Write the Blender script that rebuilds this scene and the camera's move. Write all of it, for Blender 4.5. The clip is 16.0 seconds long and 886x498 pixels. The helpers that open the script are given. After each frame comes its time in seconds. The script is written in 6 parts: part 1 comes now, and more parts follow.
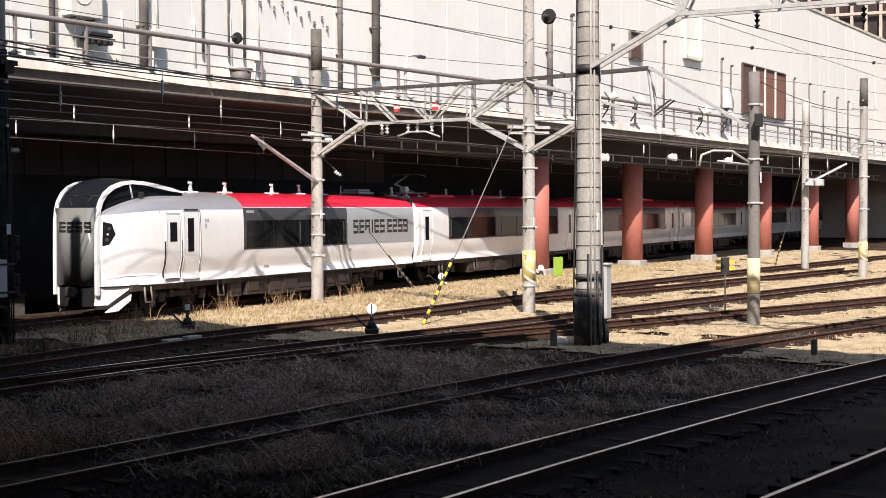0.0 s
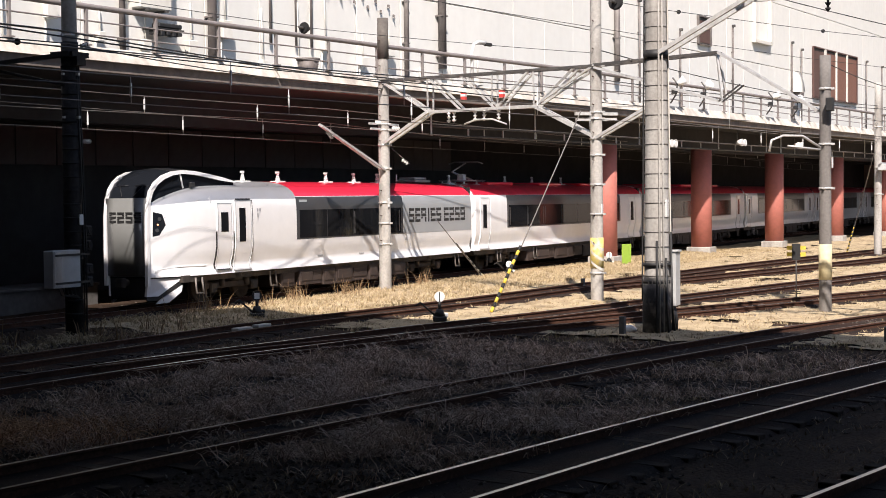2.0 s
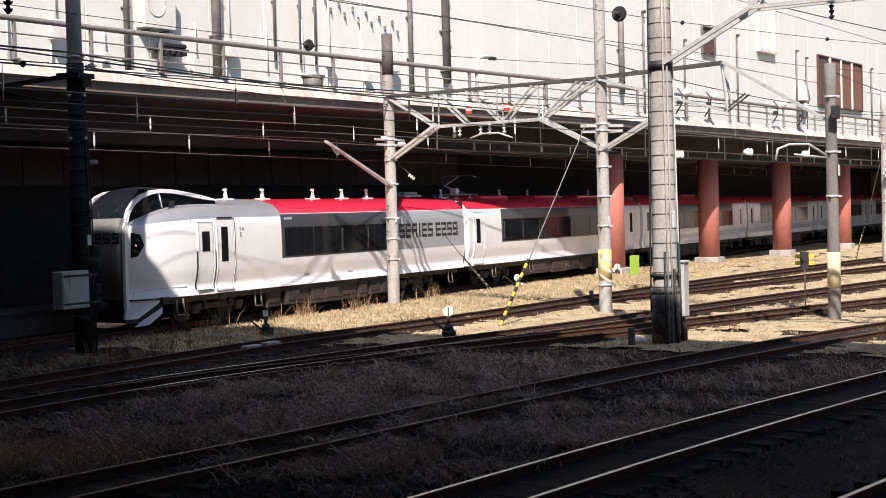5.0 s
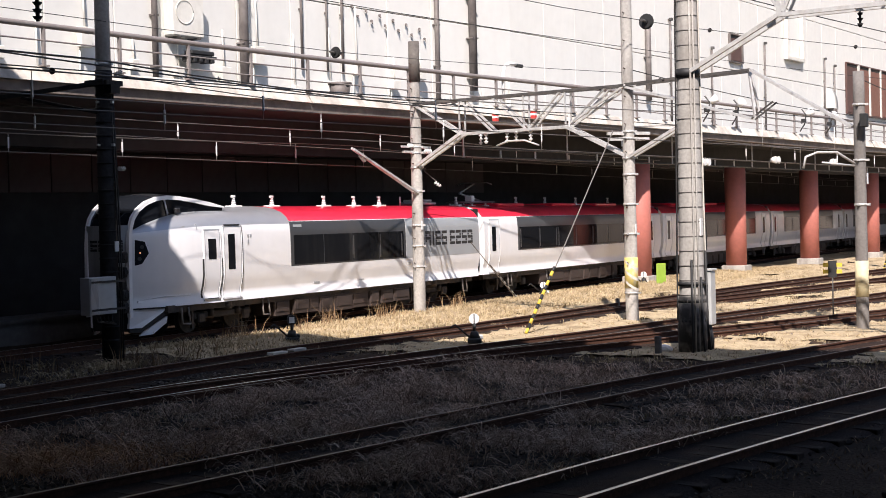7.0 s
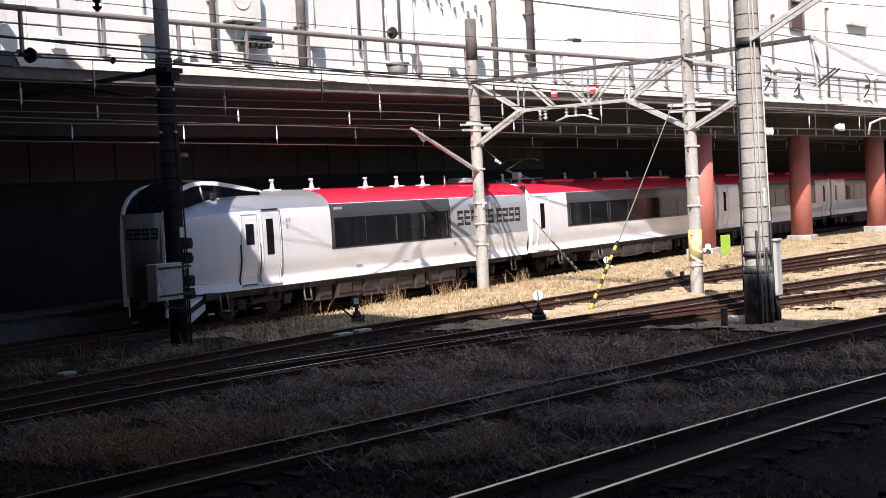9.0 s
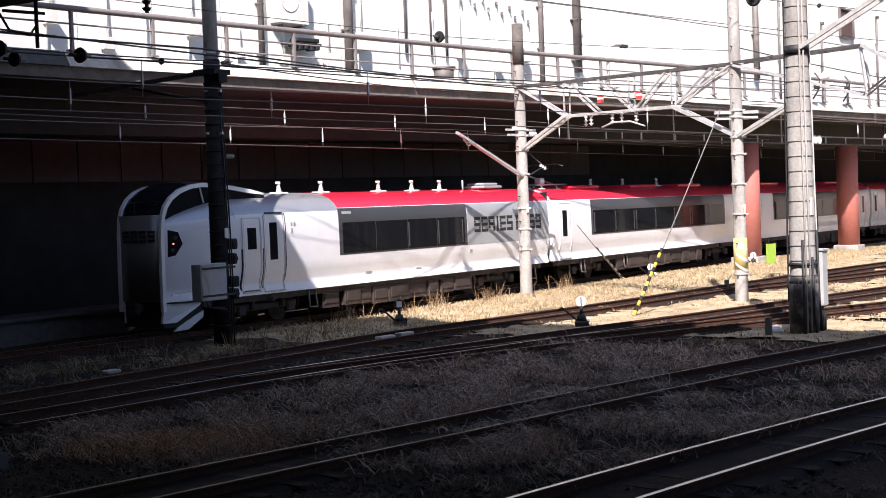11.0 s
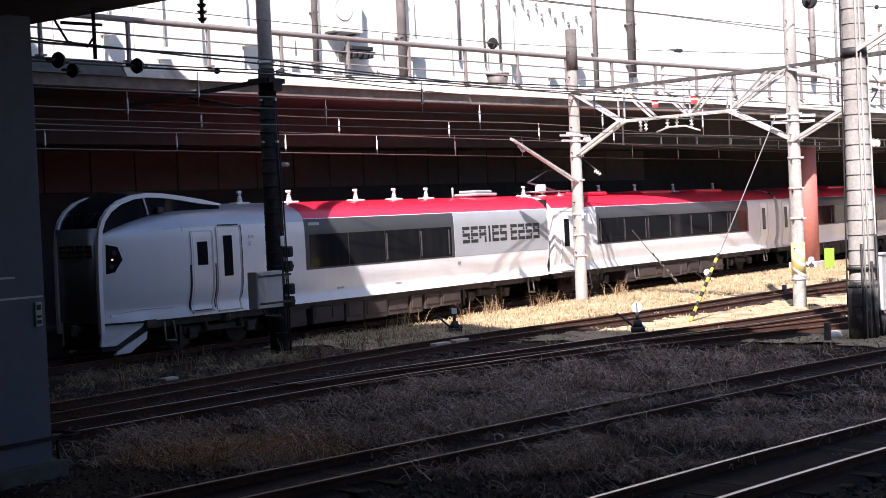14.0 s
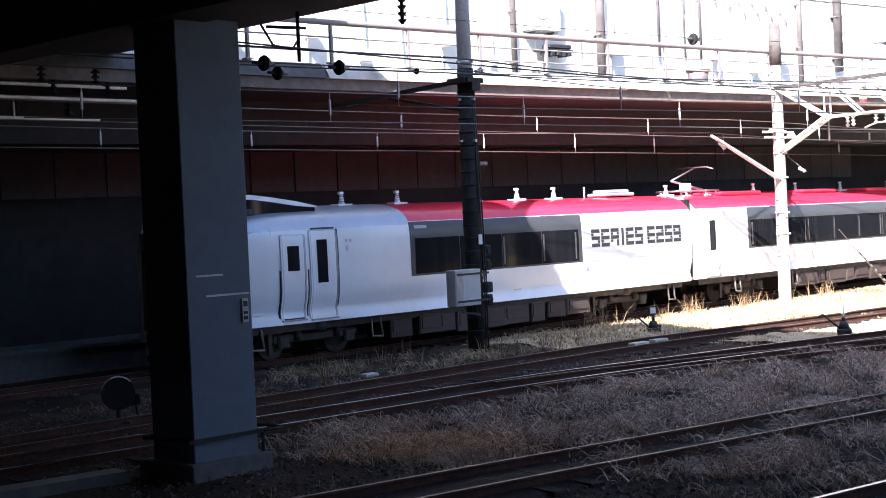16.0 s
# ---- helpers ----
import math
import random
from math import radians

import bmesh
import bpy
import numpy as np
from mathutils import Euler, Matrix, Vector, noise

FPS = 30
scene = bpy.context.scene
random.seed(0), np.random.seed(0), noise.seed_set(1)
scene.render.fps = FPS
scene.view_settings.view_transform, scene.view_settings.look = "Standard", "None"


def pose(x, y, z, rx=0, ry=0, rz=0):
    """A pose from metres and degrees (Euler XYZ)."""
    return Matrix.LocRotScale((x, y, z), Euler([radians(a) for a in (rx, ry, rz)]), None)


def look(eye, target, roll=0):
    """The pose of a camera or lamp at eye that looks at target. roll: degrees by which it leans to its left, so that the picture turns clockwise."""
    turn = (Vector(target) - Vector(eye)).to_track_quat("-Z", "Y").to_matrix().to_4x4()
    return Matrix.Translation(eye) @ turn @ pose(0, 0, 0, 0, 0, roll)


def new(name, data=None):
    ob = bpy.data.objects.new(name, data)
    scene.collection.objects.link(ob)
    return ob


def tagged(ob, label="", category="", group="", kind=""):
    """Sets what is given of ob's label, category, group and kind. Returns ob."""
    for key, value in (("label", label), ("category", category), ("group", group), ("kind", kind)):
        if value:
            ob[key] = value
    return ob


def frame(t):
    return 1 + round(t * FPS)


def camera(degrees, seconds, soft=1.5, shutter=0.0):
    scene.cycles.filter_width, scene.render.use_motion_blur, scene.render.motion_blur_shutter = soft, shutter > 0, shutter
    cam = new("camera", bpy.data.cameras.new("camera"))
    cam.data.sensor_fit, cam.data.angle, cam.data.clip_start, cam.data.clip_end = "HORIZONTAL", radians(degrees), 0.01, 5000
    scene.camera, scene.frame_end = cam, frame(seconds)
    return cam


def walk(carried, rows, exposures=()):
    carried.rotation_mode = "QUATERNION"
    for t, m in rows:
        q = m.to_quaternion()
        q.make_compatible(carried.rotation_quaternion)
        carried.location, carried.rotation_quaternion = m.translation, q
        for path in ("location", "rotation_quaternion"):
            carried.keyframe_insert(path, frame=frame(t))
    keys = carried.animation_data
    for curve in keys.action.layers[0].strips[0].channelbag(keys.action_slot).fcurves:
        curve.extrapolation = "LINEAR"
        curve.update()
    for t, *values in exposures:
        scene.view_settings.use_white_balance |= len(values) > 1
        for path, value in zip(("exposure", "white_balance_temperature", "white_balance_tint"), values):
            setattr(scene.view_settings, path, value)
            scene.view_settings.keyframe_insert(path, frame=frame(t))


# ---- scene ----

# ---------------------------------------------------------------- camera
EYE = (0.0, 0.0, 3.05)
cam = camera(34.87, 16.0, soft=0.9)
walk(cam, [
    (0, pose(*EYE, 88.387, 0.160, -65.506)),
    (0.5, pose(*EYE, 88.396, 0.627, -63.682)),
    (1, pose(*EYE, 88.748, 1.090, -64.024)),
    (1.5, pose(*EYE, 88.671, 0.222, -63.351)),
    (2, pose(*EYE, 87.912, 0.570, -62.775)),
    (2.5, pose(*EYE, 88.040, 0.695, -63.382)),
    (3, pose(*EYE, 89.195, 0.255, -65.860)),
    (3.5, pose(*EYE, 88.764, 0.724, -63.949)),
    (4, pose(*EYE, 89.242, 0.817, -62.760)),
    (4.5, pose(*EYE, 88.833, 1.161, -62.415)),
    (4.7, pose(*EYE, 88.559, 1.476, -62.660)),
    (6.8, pose(*EYE, 88.638, 1.190, -61.022)),
    (7, pose(*EYE, 88.830, 1.386, -61.428)),
    (7.5, pose(*EYE, 88.223, 1.134, -60.453)),
    (8, pose(*EYE, 88.757, 2.097, -61.517)),
    (8.5, pose(*EYE, 88.203, 2.114, -59.750)),
    (8.7, pose(*EYE, 88.020, 2.721, -59.328)),
    (10.8, pose(*EYE, 88.153, 2.251, -57.109)),
    (11, pose(*EYE, 88.290, 2.152, -57.144)),
    (11.5, pose(*EYE, 88.441, 2.002, -55.407)),
    (12, pose(*EYE, 88.533, 1.824, -55.296)),
    (12.5, pose(*EYE, 88.564, 2.353, -54.891)),
    (13, pose(*EYE, 88.653, 2.054, -56.189)),
    (13.5, pose(*EYE, 88.430, 3.055, -55.457)),
    (14, pose(*EYE, 88.650, 2.563, -54.929)),
    (14.5, pose(*EYE, 88.843, 1.720, -54.005)),
    (15, pose(*EYE, 89.082, 1.966, -52.007)),
    (15.5, pose(*EYE, 88.936, 1.877, -49.178)),
    (16, pose(*EYE, 88.954, 2.609, -46.903)),
], exposures=[(0, 0.58, 6500, 15), (4.5, 0.58, 6450, 16), (8, 0.66, 6300, 17), (11, 0.92, 6150, 19), (13, 1.0, 6150, 21), (14.5, 1.2, 6100, 21), (15.5, 1.62, 5970, 18), (16, 2.25, 5820, 18)])

# ---------------------------------------------------------------- sky and sun
SUN_FROM = Vector((-0.85, -0.43, 1.0)).normalized()
world = bpy.data.worlds.new("sky")
scene.world = world
world.use_nodes = True
wn = world.node_tree.nodes
sky = wn.new("ShaderNodeTexSky")
sky.sky_type = "NISHITA"
sky.sun_disc = False
sky.sun_elevation = math.asin(SUN_FROM.z)
sky.sun_rotation = math.atan2(SUN_FROM.x, SUN_FROM.y)
world.node_tree.links.new(sky.outputs[0], wn["Background"].inputs[0])
wn["Background"].inputs[1].default_value = 0.085
sun_data = bpy.data.lights.new("sun", "SUN")
sun_data.energy, sun_data.angle, sun_data.color = 5.0, radians(0.53), (1.0, 0.93, 0.845)
sun = new("sun", sun_data)
sun.matrix_world = look(SUN_FROM * 60, (0, 0, 0))


# ---------------------------------------------------------------- materials
def mat(name, base, rough=0.6, metal=0.0, grain=0.0, scale=8.0, dirt=None, dirt_amount=0.0, dirt_scale=1.5,
        bump=0.0, bump_scale=30.0, vary=0.0, coat=0.0, streak=False, spec=0.5):
    """A node material: base colour with fine grain, large stains of a second colour, relief and a shift from piece to piece."""
    m = bpy.data.materials.new(name)
    m.use_nodes = True
    n, lk = m.node_tree.nodes, m.node_tree.links
    b = n["Principled BSDF"]
    b.inputs["Roughness"].default_value, b.inputs["Metallic"].default_value = rough, metal
    b.inputs["Coat Weight"].default_value = coat
    b.inputs["Specular IOR Level"].default_value = spec
    b.inputs["Coat Roughness"].default_value = 0.08
    b.inputs["Base Color"].default_value = (*base, 1)
    tc = n.new("ShaderNodeTexCoord")
    src = tc.outputs["Object"]
    out = None

    def noise_tex(s, detail=4.0, stretch=None):
        t = n.new("ShaderNodeTexNoise")
        t.inputs["Scale"].default_value, t.inputs["Detail"].default_value = s, detail
        if stretch:
            mp = n.new("ShaderNodeMapping")
            mp.inputs["Scale"].default_value = stretch
            lk.new(src, mp.inputs[0])
            lk.new(mp.outputs[0], t.inputs["Vector"])
        else:
            lk.new(src, t.inputs["Vector"])
        return t.outputs["Fac"]

    def mix(fac, a, c):
        x = n.new("ShaderNodeMix")
        x.data_type = "RGBA"
        for sock, v in ((x.inputs[0], fac), (x.inputs[6], a), (x.inputs[7], c)):
            if isinstance(v, (int, float)):
                sock.default_value = v
            elif isinstance(v, tuple):
                sock.default_value = (*v, 1)
            else:
                lk.new(v, sock)
        return x.outputs[2]

    def ramp(fac, lo, hi, a=0.0, c=1.0):
        r = n.new("ShaderNodeMapRange")
        r.inputs[1].default_value, r.inputs[2].default_value = lo, hi
        r.inputs[3].default_value, r.inputs[4].default_value = a, c
        lk.new(fac, r.inputs[0])
        return r.outputs[0]

    out = tuple(base)
    if grain:
        g = ramp(noise_tex(scale), 0.3, 0.7)
        out = mix(g, tuple(c * (1 - grain) for c in base), tuple(min(1, c * (1 + grain)) for c in base))
    if dirt:
        d = ramp(noise_tex(dirt_scale, 6.0, (1, 1, 0.18) if streak else None), 0.45, 0.7, 0.0, dirt_amount)
        out = mix(d, out, tuple(dirt))
    if vary:
        oi = n.new("ShaderNodeObjectInfo")
        v = ramp(oi.outputs["Random"], 0, 1, 1 - vary, 1 + vary)
        h = n.new("ShaderNodeHueSaturation")
        lk.new(v, h.inputs["Value"])
        if isinstance(out, tuple):
            h.inputs["Color"].default_value = (*out, 1)
        else:
            lk.new(out, h.inputs["Color"])
        out = h.outputs[0]
    if not isinstance(out, tuple):
        lk.new(out, b.inputs["Base Color"])
    if bump:
        bp = n.new("ShaderNodeBump")
        bp.inputs["Strength"].default_value, bp.inputs["Distance"].default_value = bump, 0.02
        lk.new(noise_tex(bump_scale, 5.0), bp.inputs["Height"])
        lk.new(bp.outputs[0], b.inputs["Normal"])
        r2 = ramp(noise_tex(bump_scale * 0.3), 0.3, 0.7, max(0.02, rough - 0.08), min(1, rough + 0.1))
        lk.new(r2, b.inputs["Roughness"])
    return m


M_WHITE = mat("white_train_paint", (0.86, 0.86, 0.86), 0.25, 0.0, 0.02, 3, (0.6, 0.58, 0.55), 0.12, 1.2, coat=0.5, streak=True)
M_RED = mat("red_train_paint", (0.84, 0.03, 0.07), 0.34, 0, 0.05, 3, (0.45, 0.03, 0.05), 0.4, 2.0, coat=0.6)
M_GREY = mat("grey_train_paint", (0.55, 0.56, 0.58), 0.4, 0.6, 0.04, 3, (0.46, 0.46, 0.47), 0.3, 1.5, coat=0.2)
M_PANEL = mat("light_grey_train_panel", (0.36, 0.38, 0.39), 0.3, 0, 0.03, 3, (0.3, 0.3, 0.3), 0.3, 1.5, coat=0.3)
M_BAND = mat("charcoal_window_band", (0.052, 0.053, 0.056), 0.3, 0, 0.04, 3, coat=0.12, spec=0.3)
# paler streaks in the glass colour imitate faint reflections and the interior
M_GLASS = mat("dark_tinted_glass", (0.01, 0.011, 0.013), 0.06, 0, 0.0, 3, (0.03, 0.03, 0.03), 0.25, 4.5, streak=True)
M_GLASS.node_tree.nodes["Principled BSDF"].inputs["Specular IOR Level"].default_value = 0.12
M_CURTAIN = mat("dim_curtain", (0.07, 0.07, 0.07), 0.35, 0, 0.3, 9, (0.05, 0.05, 0.05), 0.7, 6.0, streak=True)
M_FOOT = mat("dusty_step_steel", (0.2, 0.18, 0.16), 0.7, 0.1, 0.2, 12)
M_SCREEN = mat("cab_glass", (0.012, 0.014, 0.018), 0.04, 0, spec=0.3)
M_BLACK = mat("black_plastic", (0.015, 0.015, 0.016), 0.5, 0, 0.2, 20)
M_UNDER = mat("underframe_grime", (0.05, 0.042, 0.036), 0.75, 0.2, 0.3, 6, (0.11, 0.075, 0.05), 0.6, 2.0, 0.4, 25)
M_BROWNBOX = mat("dusty_equipment_box", (0.055, 0.038, 0.031), 0.7, 0.1, 0.25, 6, (0.05, 0.04, 0.035), 0.6, 2.0, 0.3, 20, vary=0.2)
M_STEEL = mat("worn_steel", (0.42, 0.42, 0.43), 0.35, 0.9, 0.15, 12)
M_CONC = mat("weathered_pole_concrete", (0.43, 0.41, 0.375), 0.85, 0, 0.14, 14, (0.17, 0.15, 0.13), 0.85, 1.8, 0.25, 40, streak=True)
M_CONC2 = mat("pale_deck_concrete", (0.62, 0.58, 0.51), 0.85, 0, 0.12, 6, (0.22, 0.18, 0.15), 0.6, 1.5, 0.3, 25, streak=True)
M_DARKPOLE = mat("dark_tarred_pole", (0.026, 0.025, 0.025), 0.7, 0.1, 0.3, 10, (0.07, 0.067, 0.062), 0.4, 2.0, 0.5, 40, spec=0.2)
M_GALV = mat("galvanised_steel", (0.6, 0.6, 0.58), 0.5, 0.35, 0.1, 10, (0.35, 0.3, 0.26), 0.4, 3.0)
M_WALL = mat("white_wall_panel", (0.745, 0.738, 0.69), 0.7, 0, 0.03, 2, (0.66, 0.63, 0.57), 0.4, 0.5, 0.1, 10, vary=0.02, streak=True)
# near-black base also carries the deep shade below the deck
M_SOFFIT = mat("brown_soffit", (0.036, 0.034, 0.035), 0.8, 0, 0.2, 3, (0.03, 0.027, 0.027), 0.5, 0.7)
M_FASCIA = mat("stained_fascia", (0.19, 0.16, 0.14), 0.85, 0, 0.2, 5, (0.07, 0.06, 0.055), 0.6, 0.8, 0.2, 20, streak=True)
M_PANELB = mat("brown_wall_panel", (0.105, 0.085, 0.08), 0.6, 0, 0.1, 3, (0.06, 0.035, 0.03), 0.5, 0.9, vary=0.1)
M_REDCOL = mat("salmon_painted_column", (0.47, 0.16, 0.125), 0.65, 0, 0.08, 6, (0.3, 0.1, 0.08), 0.4, 1.5, 0.15, 20, streak=True)
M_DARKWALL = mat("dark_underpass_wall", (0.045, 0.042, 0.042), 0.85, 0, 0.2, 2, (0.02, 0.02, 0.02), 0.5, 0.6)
M_COLBLUE = mat("blue_grey_painted_column", (0.105, 0.13, 0.17), 0.6, 0, 0.05, 5, (0.09, 0.105, 0.13), 0.4, 1.0, 0.15, 15)
M_RAILTOP = mat("polished_rail", (0.45, 0.42, 0.4), 0.28, 0.9, 0.1, 10)
M_DULLTOP = mat("dull_rail_top", (0.13, 0.09, 0.07), 0.55, 0.5, 0.2, 15)
M_BED = mat("cinder_ballast", (0.027, 0.021, 0.019), 0.95, 0, 0.5, 40, (0.085, 0.045, 0.03), 0.5, 1.1, 0.9, 45, spec=0.08)
M_RUST = mat("rusty_rail", (0.085, 0.042, 0.028), 0.85, 0.0, 0.3, 20, (0.035, 0.02, 0.016), 0.5, 3.0, 0.4, 60, spec=0.12)
M_SLEEPER = mat("oily_timber_sleeper", (0.04, 0.03, 0.024), 0.85, 0, 0.3, 10, (0.075, 0.055, 0.045), 0.5, 3.0, 0.5, 40, vary=0.25, spec=0.08)
M_YELLOW = mat("yellow_warning_paint", (0.72, 0.52, 0.06), 0.55, 0, 0.1, 10, (0.4, 0.3, 0.08), 0.3, 4.0)
M_BLACKP = mat("black_warning_paint", (0.02, 0.02, 0.02), 0.6, 0, 0.2, 10)
M_WIRE = mat("dark_cable", (0.03, 0.03, 0.03), 0.6)
M_WIREL = mat("bare_copper_wire", (0.22, 0.2, 0.18), 0.45, 0.6)
M_PORCELAIN = mat("white_porcelain", (0.78, 0.78, 0.76), 0.25)
M_BOXGREY = mat("grey_cabinet_paint", (0.5, 0.51, 0.5), 0.5, 0, 0.05, 6, (0.35, 0.33, 0.3), 0.4, 2.0)
M_LIME = mat("lime_green_board", (0.28, 0.43, 0.05), 0.6, 0, 0.08, 6)
M_BROWNWIN = mat("brown_window_shutter", (0.22, 0.1, 0.07), 0.5, 0.1, 0.1, 6)
M_RAILING = mat("weathered_railing_paint", (0.25, 0.225, 0.215), 0.6, 0.1, 0.1, 8, (0.22, 0.17, 0.14), 0.4, 2.0)
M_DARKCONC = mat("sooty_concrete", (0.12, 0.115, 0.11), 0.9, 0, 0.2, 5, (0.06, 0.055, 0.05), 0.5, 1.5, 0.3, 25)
M_SIGNRED = mat("red_marker", (0.6, 0.06, 0.05), 0.5)


# ---------------------------------------------------------------- mesh helpers
def obj(name, bm, materials, parent=None, label="", loc=None, smooth=False):
    me = bpy.data.meshes.new(name)
    bm.normal_update()
    bm.to_mesh(me)
    bm.free()
    for m in (materials if isinstance(materials, (list, tuple)) else (materials,)):
        me.materials.append(m)
    if smooth:
        for p in me.polygons:
            p.use_smooth = True
    ob = new(name, me)
    if parent is not None:
        ob.parent = parent
    if loc is not None:
        ob.location = loc
    if label:
        tagged(ob, label)
    return ob


def part(name, bm, material, parent, label="", smooth=False):
    return obj(name, bm, material, parent, label, smooth=smooth)


def again(ob, loc, rz=0.0, parent=None):
    """Another object on the same mesh."""
    o = new(ob.name.split(".")[0], ob.data)
    o.parent = parent if parent is not None else ob.parent
    o.location = loc
    o.rotation_euler = (0, 0, rz)
    if "label" in ob:
        o["label"] = ob["label"]
    return o


def thing(name, label, category, loc=(0, 0, 0), rz=0.0, group="", kind=""):
    e = new(name)
    e.location = loc
    e.rotation_euler = (0, 0, rz)
    return tagged(e, label, category, group, kind)


def box(bm, c, s, rz=0.0, bevel=0.0, mi=0, m=None):
    mm = Matrix.Translation(c) @ Matrix.Rotation(rz, 4, "Z") @ Matrix.Diagonal((*s, 1))
    if m is not None:
        mm = m @ mm
    r = bmesh.ops.create_cube(bm, size=1.0, matrix=mm)
    fs = {f for v in r["verts"] for f in v.link_faces}
    for f in fs:
        f.material_index = mi
    if bevel:
        es = {e for v in r["verts"] for e in v.link_edges}
        bmesh.ops.bevel(bm, geom=list(es), offset=bevel, segments=1, affect="EDGES")
    return bm


def tube(bm, p, q, r, r2=None, seg=8, mi=0, caps=True):
    p, q = Vector(p), Vector(q)
    d = q - p
    if d.length < 1e-6:
        return bm
    z = d.normalized()
    a = z.orthogonal().normalized()
    b = z.cross(a)
    r2 = r if r2 is None else r2
    rings = []
    for c, rad in ((p, r), (q, r2)):
        rings.append([bm.verts.new(c + (a * math.cos(2 * math.pi * i / seg) + b * math.sin(2 * math.pi * i / seg)) * rad) for i in range(seg)])
    for i in range(seg):
        f = bm.faces.new((rings[0][i], rings[0][(i + 1) % seg], rings[1][(i + 1) % seg], rings[1][i]))
        f.material_index, f.smooth = mi, seg > 6
    if caps:
        bm.faces.new(rings[0][::-1]).material_index = mi
        bm.faces.new(rings[1]).material_index = mi
    return bm


def pipe(bm, pts, r, seg=6, mi=0):
    """A round bar along a line of points, with shared rings."""
    pts = [Vector(p) for p in pts]
    rings = []
    up = None
    for i, p in enumerate(pts):
        d = (pts[min(i + 1, len(pts) - 1)] - pts[max(i - 1, 0)]).normalized()
        a = d.orthogonal().normalized() if up is None else (up - d * up.dot(d)).normalized()
        up = a
        b = d.cross(a)
        rings.append([bm.verts.new(p + (a * math.cos(2 * math.pi * k / seg) + b * math.sin(2 * math.pi * k / seg)) * r) for k in range(seg)])
    for u, v in zip(rings, rings[1:]):
        for k in range(seg):
            f = bm.faces.new((u[k], u[(k + 1) % seg], v[(k + 1) % seg], v[k]))
            f.material_index, f.smooth = mi, True
    bm.faces.new(rings[0][::-1]).material_index = mi
    bm.faces.new(rings[-1]).material_index = mi
    return bm


def strip(bm, plan, z0, z1, depth, side=1, mi=0):
    """A wall of the given depth that follows a plan line; side 1 lays the depth to the left of the line's way."""
    ring = []
    for i, (x, y) in enumerate(plan):
        a = Vector(plan[max(i - 1, 0)])
        b = Vector(plan[min(i + 1, len(plan) - 1)])
        d = (b - a).normalized()
        nrm = Vector((-d.y, d.x)) * side
        o = Vector((x, y)) + nrm * depth
        ring.append([bm.verts.new(v) for v in ((x, y, z0), (x, y, z1), (o.x, o.y, z1), (o.x, o.y, z0))])
    for u, v in zip(ring, ring[1:]):
        for k in range(4):
            f = bm.faces.new((u[k], v[k], v[(k + 1) % 4], u[(k + 1) % 4]))
            f.material_index = mi
    bm.faces.new(ring[0]).material_index = mi
    bm.faces.new(ring[-1][::-1]).material_index = mi
    bmesh.ops.recalc_face_normals(bm, faces=bm.faces)
    return bm


def along(plan, x):
    """y and heading of a plan line at x."""
    for (x0, y0), (x1, y1) in zip(plan, plan[1:]):
        if x <= x1 or (x1, y1) == tuple(plan[-1]):
            k = (x - x0) / (x1 - x0)
            return y0 + k * (y1 - y0), math.atan2(y1 - y0, x1 - x0)


def smooth_line(pts, x0, x1, step):
    """A smooth plan line through points, sampled evenly in x."""
    xs = np.arange(x0, x1 + 1e-6, step)
    px, py = np.array(pts, float).T
    m = np.gradient(py, px)
    out = []
    for x in xs:
        i = int(np.clip(np.searchsorted(px, x) - 1, 0, len(px) - 2))
        h = px[i + 1] - px[i]
        t = (x - px[i]) / h
        if t < 0 or t > 1:
            y = py[0] + m[0] * (x - px[0]) if t < 0 else py[-1] + m[-1] * (x - px[-1])
        else:
            y = ((2 * t**3 - 3 * t**2 + 1) * py[i] + (t**3 - 2 * t**2 + t) * h * m[i]
                 + (-2 * t**3 + 3 * t**2) * py[i + 1] + (t**3 - t**2) * h * m[i + 1])
        out.append((float(x), float(y)))
    return out

# ---------------------------------------------------------------- ground and tracks
TRAIN_Y = 26.41
TRACKS = {
    "train": [(-40, TRAIN_Y), (0, TRAIN_Y), (60, TRAIN_Y), (260, TRAIN_Y)],
    "a": [(-20, 20.0), (16, 19.85), (24, 19.85), (28.5, 19.72), (32, 19.25), (37, 18.6), (46, 17.85), (55, 17.1), (66, 15.7), (82, 13.3), (140, 4.0)],
    "f": [(44, 17.3), (50, 15.75), (62, 13.15), (70, 11.5), (110, 3.0)],
    "b": [(-20, 19.6), (15, 17.65), (22, 17.05), (25.3, 16.4), (29, 15.65), (33.1, 14.6), (41.7, 12.8), (57, 9.3), (100, -1.0)],
    "g": [(20, 17.1), (22, 16.72), (25, 15.8), (29.7, 14.1), (35, 11.95), (44, 8.35), (75, -4.0)],
    "c": [(-20, 15.8), (11.3, 11.58), (13.2, 11.27), (15.8, 10.79), (20.5, 9.95), (25.5, 8.95), (32, 7.35), (40, 4.95), (80, -8.0)],
    "d": [(-20, 11.0), (13.2, 6.76), (16, 6.28), (18.3, 5.83), (40, 0.4), (80, -10.0)],
    "e": [(-20, 10.0), (14.83, 2.5), (18.5, 1.71), (40, -3.0), (80, -12.0)],
}
FROM = {"f": 44, "g": 20, "train": -20}
LINES = {k: smooth_line(v, FROM.get(k, -14), 130 if k in ("a", "train") else 74, 1.0) for k, v in TRACKS.items()}
POLISHED = {"d", "e", "b", "train"}


